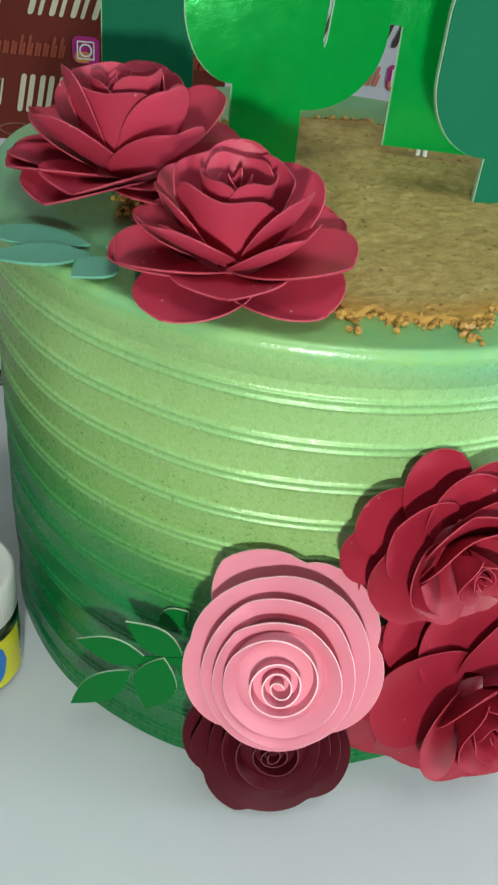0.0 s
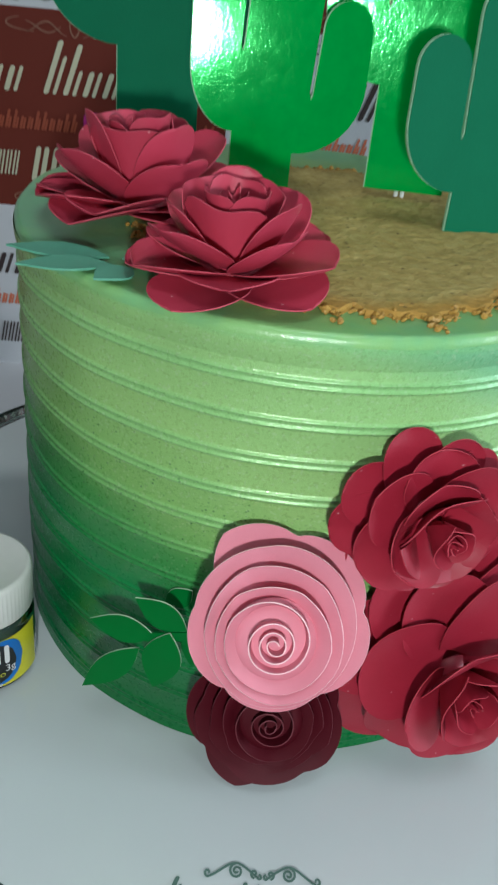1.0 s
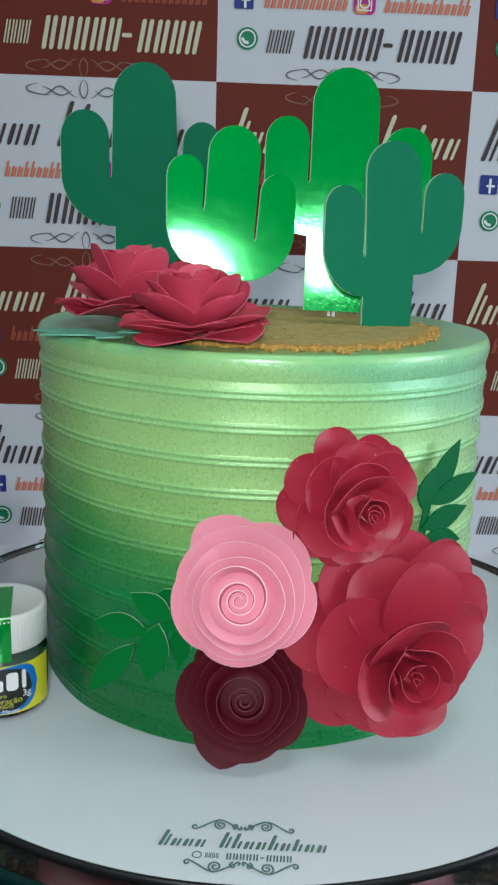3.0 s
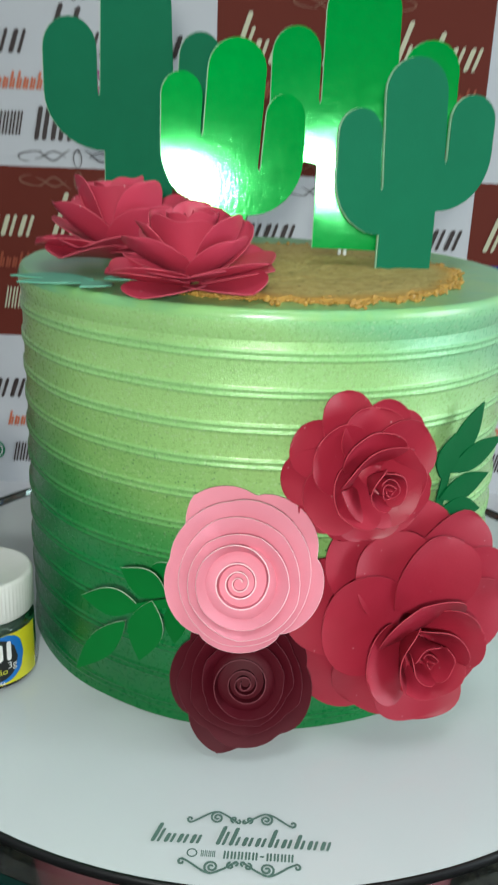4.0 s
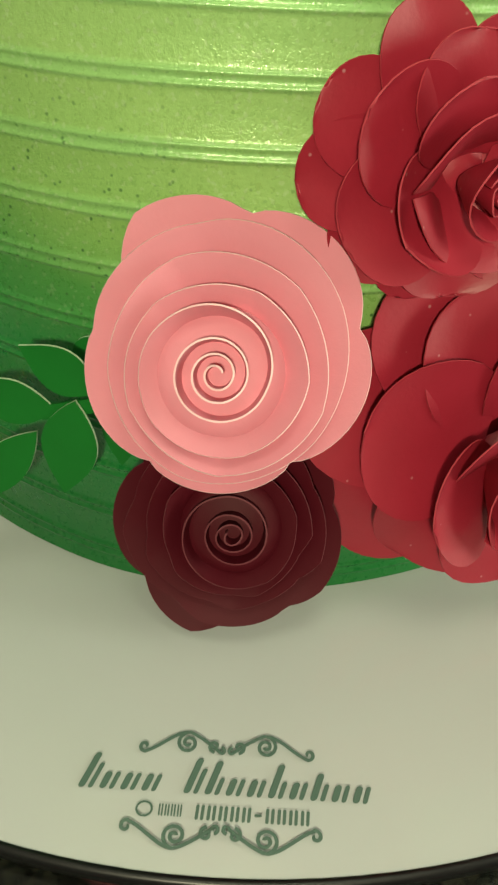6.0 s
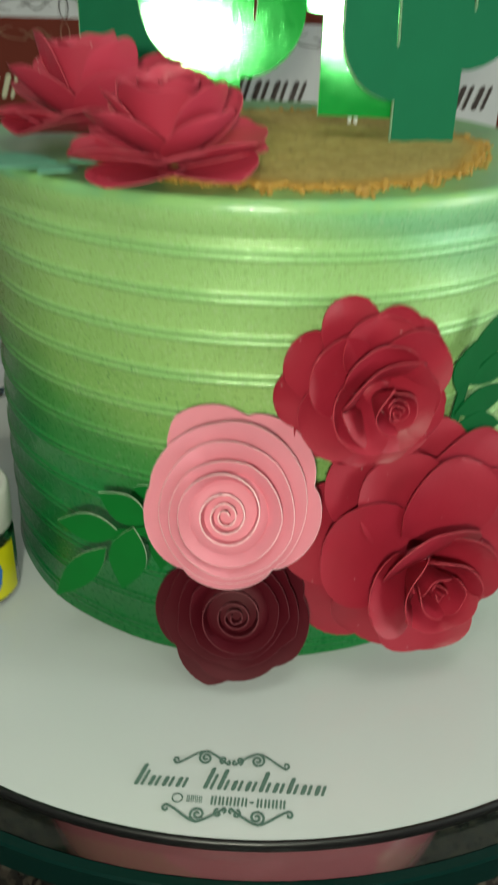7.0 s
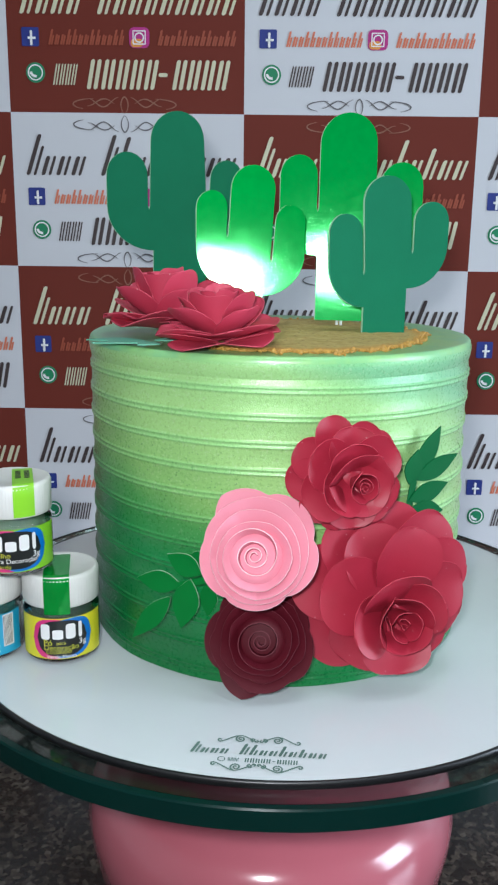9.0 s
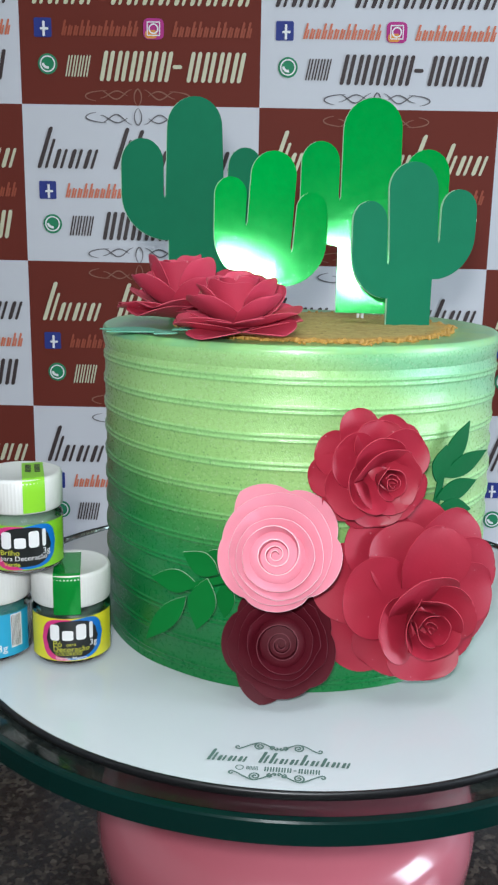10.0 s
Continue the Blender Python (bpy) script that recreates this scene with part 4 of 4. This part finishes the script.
sprig(pose(-0.0368, -0.1015, 0.0480, 90, 0, -9), "shiny green paper leaf sprig on the cake side", [leaf_between((0.004, 0.0010), (-0.0165, 0.0018), 0.0105), leaf_between((-0.0005, -0.0050), (-0.0192, -0.0275), 0.0092), leaf_between((0.0140, 0.0070), (-0.0020, 0.0148), 0.0105), leaf_between((0.0090, 0.0045), (0.0045, -0.0195), 0.0122)], M_LEAF, ((0.0005, -0.0005), (0.020, 0.006)))
sprig(pose(0.0690, -0.0755, 0.0918, 90, 0, 36) @ Matrix.Scale(1.1, 4), "dark green paper leaf sprig on the cake side", [leaf_between((-0.001, 0.004), (0.0110, 0.0232), 0.0088), leaf_between((-0.001, 0.002), (0.0206, 0.0108), 0.0082), leaf_between((-0.004, -0.006), (0.0162, -0.0008), 0.0085), leaf_between((-0.003, -0.0095), (0.0140, -0.0125), 0.0080), leaf_between((-0.005, 0.001), (-0.0010, 0.0150), 0.0090)], M_LEAF_DARK, ((-0.004, -0.012), (-0.001, 0.006)))
sprig(pose(-0.0590, -0.0650, TOP + 0.0012), "mint green paper leaves under the roses", [(0.004, 0.000, 178, 0.0290, 0.0110), (0.006, -0.006, 196, 0.0250, 0.0110), (0.012, -0.008, 232, 0.0130, 0.0110), (0.008, -0.002, 20, 0.018, 0.010)], M_MINT_LEAF)
sprig(tangent(-12.5, 0.0400, 0.0015), "shiny green paper leaf tip behind the pink rose", [(0.000, 0.008, 268, 0.0170, 0.0085), (-0.002, 0.022, 225, 0.012, 0.007)], M_LEAF)


# ---- decorating powder jars ----
def text_bm(words, size, radius, s, z, bold=0.0):
    """Lettering in the built-in font, bent round a jar: s along the label, z up."""
    curve = bpy.data.curves.new("lettering", "FONT")
    curve.body, curve.size, curve.align_x, curve.offset = words, size, "CENTER", bold
    ob = bpy.data.objects.new("lettering", curve)
    scene.collection.objects.link(ob)
    bpy.context.view_layer.update()
    data = bpy.data.meshes.new_from_object(ob.evaluated_get(bpy.context.evaluated_depsgraph_get()))
    bm = bmesh.new()
    bm.from_mesh(data)
    for v in bm.verts:
        a = (v.co.x + s) / radius
        v.co = Vector((radius * math.sin(a), -radius * math.cos(a), v.co.y + z))
    bpy.data.objects.remove(ob)
    bpy.data.curves.remove(curve)
    bpy.data.meshes.remove(data)
    return bm


def bent_patch(radius, s0, s1, z0, z1, corner=0.0, skew=0.0, n=20):
    """A label patch bent round a jar, with an oval outline if corner is 1."""
    def at(u, v):
        s = s0 + (s1 - s0) * u
        mid, half = (z0 + z1) / 2, (z1 - z0) / 2
        k = abs(2 * u - 1)
        half *= (1 - corner) + corner * (max(1 - k**3.0, 0.0)) ** 0.5
        z = mid + (2 * v - 1) * half + skew * (s - (s0 + s1) / 2)
        a = s / radius
        return (radius * math.sin(a), -radius * math.cos(a), z)

    return grid_bm(n, 4, at)


JR = 0.0172


def powder_jar(x, y, z, turn, label, main, powder, lid_tape, tape_span, words, bars, oval):
    jar = thing("powder_jar", pose(x, y, z, 0, 0, turn) @ Matrix.Diagonal((1.05, 1.05, 1.0, 1.0)), label, "jar", "powder jars")
    part("body", lathe_bm([(0, 0.0004), (0.0155, 0.0004), (JR - 0.0006, 0.0014), (JR, 0.0032), (JR, 0.0240), (JR - 0.0006, 0.0252), (0.0152, 0.0262), (0.0150, 0.0300), (0.0138, 0.0300), (0.0138, 0.0264), (JR - 0.0020, 0.0240), (JR - 0.0020, 0.0040), (0.0145, 0.0024), (0, 0.0024)], 48), M_JAR, jar, "clear plastic")
    part("powder", lathe_bm([(0, 0.0026), (0.0143, 0.0026), (JR - 0.0023, 0.0042), (JR - 0.0023, 0.0236), (0.0136, 0.0262), (0, 0.0268)], 40), powder, jar)
    lid = [(0, 0.0282), (0.0168, 0.0282), (0.0172, 0.0288), (0.0174, 0.0420), (0.0168, 0.0434), (0.0158, 0.0438), (0.0150, 0.0434), (0, 0.0434)]
    ribbed = lathe_bm(lid, 216)
    for v in ribbed.verts:
        r = math.hypot(v.co.x, v.co.y)
        if r > 0.0166 and 0.0285 < v.co.z < 0.0432 and round(math.atan2(v.co.y, v.co.x) / (2 * math.pi / 216)) % 3 == 0:
            v.co.x, v.co.y = v.co.x * (1 - 0.00022 / r), v.co.y * (1 - 0.00022 / r)
    part("lid", ribbed, M_LID, jar, "white ribbed screw lid")
    span = JR * 2.6
    part("label", bent_patch(JR + 0.00015, -span / 2, span / 2, 0.0030, 0.0236, n=40), main, jar)
    if oval:
        part("pink_swoosh", bent_patch(JR + 0.00026, -0.0135, 0.006, 0.0032, 0.0232, 1.0), M_LABEL_PINK, jar)
        part("blue_swoosh", bent_patch(JR + 0.00036, -0.006, 0.0148, 0.0036, 0.0234, 1.0, 0.10), M_LABEL_BLUE, jar)
        part("dark_patch", bent_patch(JR + 0.00046, -0.0112, 0.0122, 0.0046, 0.0226, 1.0), M_LABEL_BLACK, jar)
        # the maker's mark as plain white bars
        for s0, s1, z0, z1 in ((-0.0092, -0.0050, 0.0130, 0.0208), (-0.0038, 0.0010, 0.0132, 0.0180), (0.0022, 0.0066, 0.0132, 0.0208), (0.0080, 0.0097, 0.0132, 0.0212)):
            part("mark_bar", bent_patch(JR + 0.00056, s0, s1, z0, z1, 0.25, n=8), M_PAPERWHITE, jar)
    for w, size, s, zz, material in words:
        part("lettering", text_bm(w, size, JR + 0.00066, s, zz), material, jar, "", False)
    for s0, s1, z0, z1, material in bars:
        part("print_bar", bent_patch(JR + 0.0003, s0, s1, z0, z1, n=6), material, jar)
    # tape over the lid and down its front
    w0, w1 = tape_span
    rail = [(0.0120, 0.04385), (-0.0100, 0.04395), (-0.0155, 0.0441), (-0.0172, 0.0430), (-0.01765, 0.0400), (-0.01765, 0.0330), (-0.01755, 0.0255 if lid_tape is M_TAPE else 0.0290)]

    def tape_at(u, v):
        k = u * (len(rail) - 1)
        j = min(int(k), len(rail) - 2)
        yy = rail[j][0] + (rail[j + 1][0] - rail[j][0]) * (k - j)
        zz = rail[j][1] + (rail[j + 1][1] - rail[j][1]) * (k - j)
        xx = w0 + (w1 - w0) * v
        bend = JR + 0.0005 - math.sqrt((JR + 0.0005) ** 2 - xx * xx)
        return (xx, yy + bend * min(1.0, max(0.0, -yy / 0.0176)), zz)

    part("tape", thicken(grid_bm(25, 9, tape_at), 0.0001), lid_tape, jar, "green tape seal")
    if lid_tape is M_LIME:
        for k in range(6):
            for x0 in (w0 + 0.0014, w0 + 0.0052):
                part("print_bar", box_bm(x0, x0 + 0.0024, 0.0060 - 0.0022 * k, 0.0072 - 0.0022 * k, 0.0441, 0.04416), M_LABEL_BLACK, jar, "", False)
    return jar


powder_jar(-0.0975, -0.0735, 0.0, 17, "small clear jar, yellow label, green foil tape", M_YELLOW, M_POWDER_GREEN, M_TAPE, (-0.0070, 0.0045),
           [("3g", 0.0040, 0.0098, 0.0098, M_PAPERWHITE), ("Pó", 0.0040, -0.0060, 0.0102, M_YELLOW_TEXT), ("para", 0.0024, 0.0000, 0.0106, M_YELLOW_TEXT), ("Decoração", 0.0036, 0.0000, 0.0078, M_YELLOW_TEXT), ("COLORIDO", 0.0022, -0.0012, 0.0060, M_YELLOW_TEXT), ("Verde Menta", 0.0026, 0.0000, 0.0036, M_PAPERWHITE)], [], True)
powder_jar(-0.1345, -0.0780, 0.0, 8, "small clear jar with a sky blue label", M_CYAN, M_POWDER_TEAL, M_LID, (-0.004, 0.004),
           [("3g", 0.0050, 0.0085, 0.0060, M_PAPERWHITE)], [(0.0125, 0.0180, 0.0070, 0.0230, M_PAPERWHITE)] + [(0.0128 + 0.0006 * k, 0.0131 + 0.0006 * k, 0.0075, 0.0225, M_LABEL_BLACK) for k in range(8)] + [(-0.004, 0.0050, 0.0130, 0.0150, M_PAPERWHITE), (-0.004, 0.0045, 0.0055, 0.0075, M_LABEL_PINK)], False)
powder_jar(-0.1175, -0.0790, 0.0444, 22, "small clear jar with lime label stacked on another jar", M_LIME, M_POWDER_LIGHT, M_LIME, (0.0005, 0.0095),
           [("3g", 0.0040, 0.0098, 0.0098, M_PAPERWHITE), ("Brilho", 0.0034, -0.0058, 0.0102, M_YELLOW_TEXT), ("para Decoração", 0.0031, 0.0000, 0.0076, M_PAPERWHITE), ("Verde", 0.0028, -0.0050, 0.0050, M_YELLOW_TEXT)], [], True)

# ---- ceiling lamp and window ----
lamp = thing("ceiling_light", pose(0.15, -0.55, 1.5), "square white ceiling light panel", "ceiling light")
part("frame", box_bm(-0.3, 0.3, -0.3, 0.3, -0.05, -0.0), M_PAPERWHITE, lamp, smooth=False)
part("diffuser", box_bm(-0.27, 0.27, -0.27, 0.27, -0.056, -0.051), M_LAMP, lamp, "lit white diffuser", False)
window = thing("window_1", pose(1.55, -0.25, 0.35), "white framed window in the wall", "window", kind="structure")
for z0, z1, y0, y1 in ((-0.42, -0.37, -0.30, 0.30), (0.37, 0.42, -0.30, 0.30), (-0.37, 0.37, -0.30, -0.26), (-0.37, 0.37, 0.26, 0.30), (-0.37, 0.37, -0.02, 0.02)):
    part("window_frame", box_bm(-0.03, 0.03, y0, y1, z0, z1), M_PAPERWHITE, window, smooth=False)
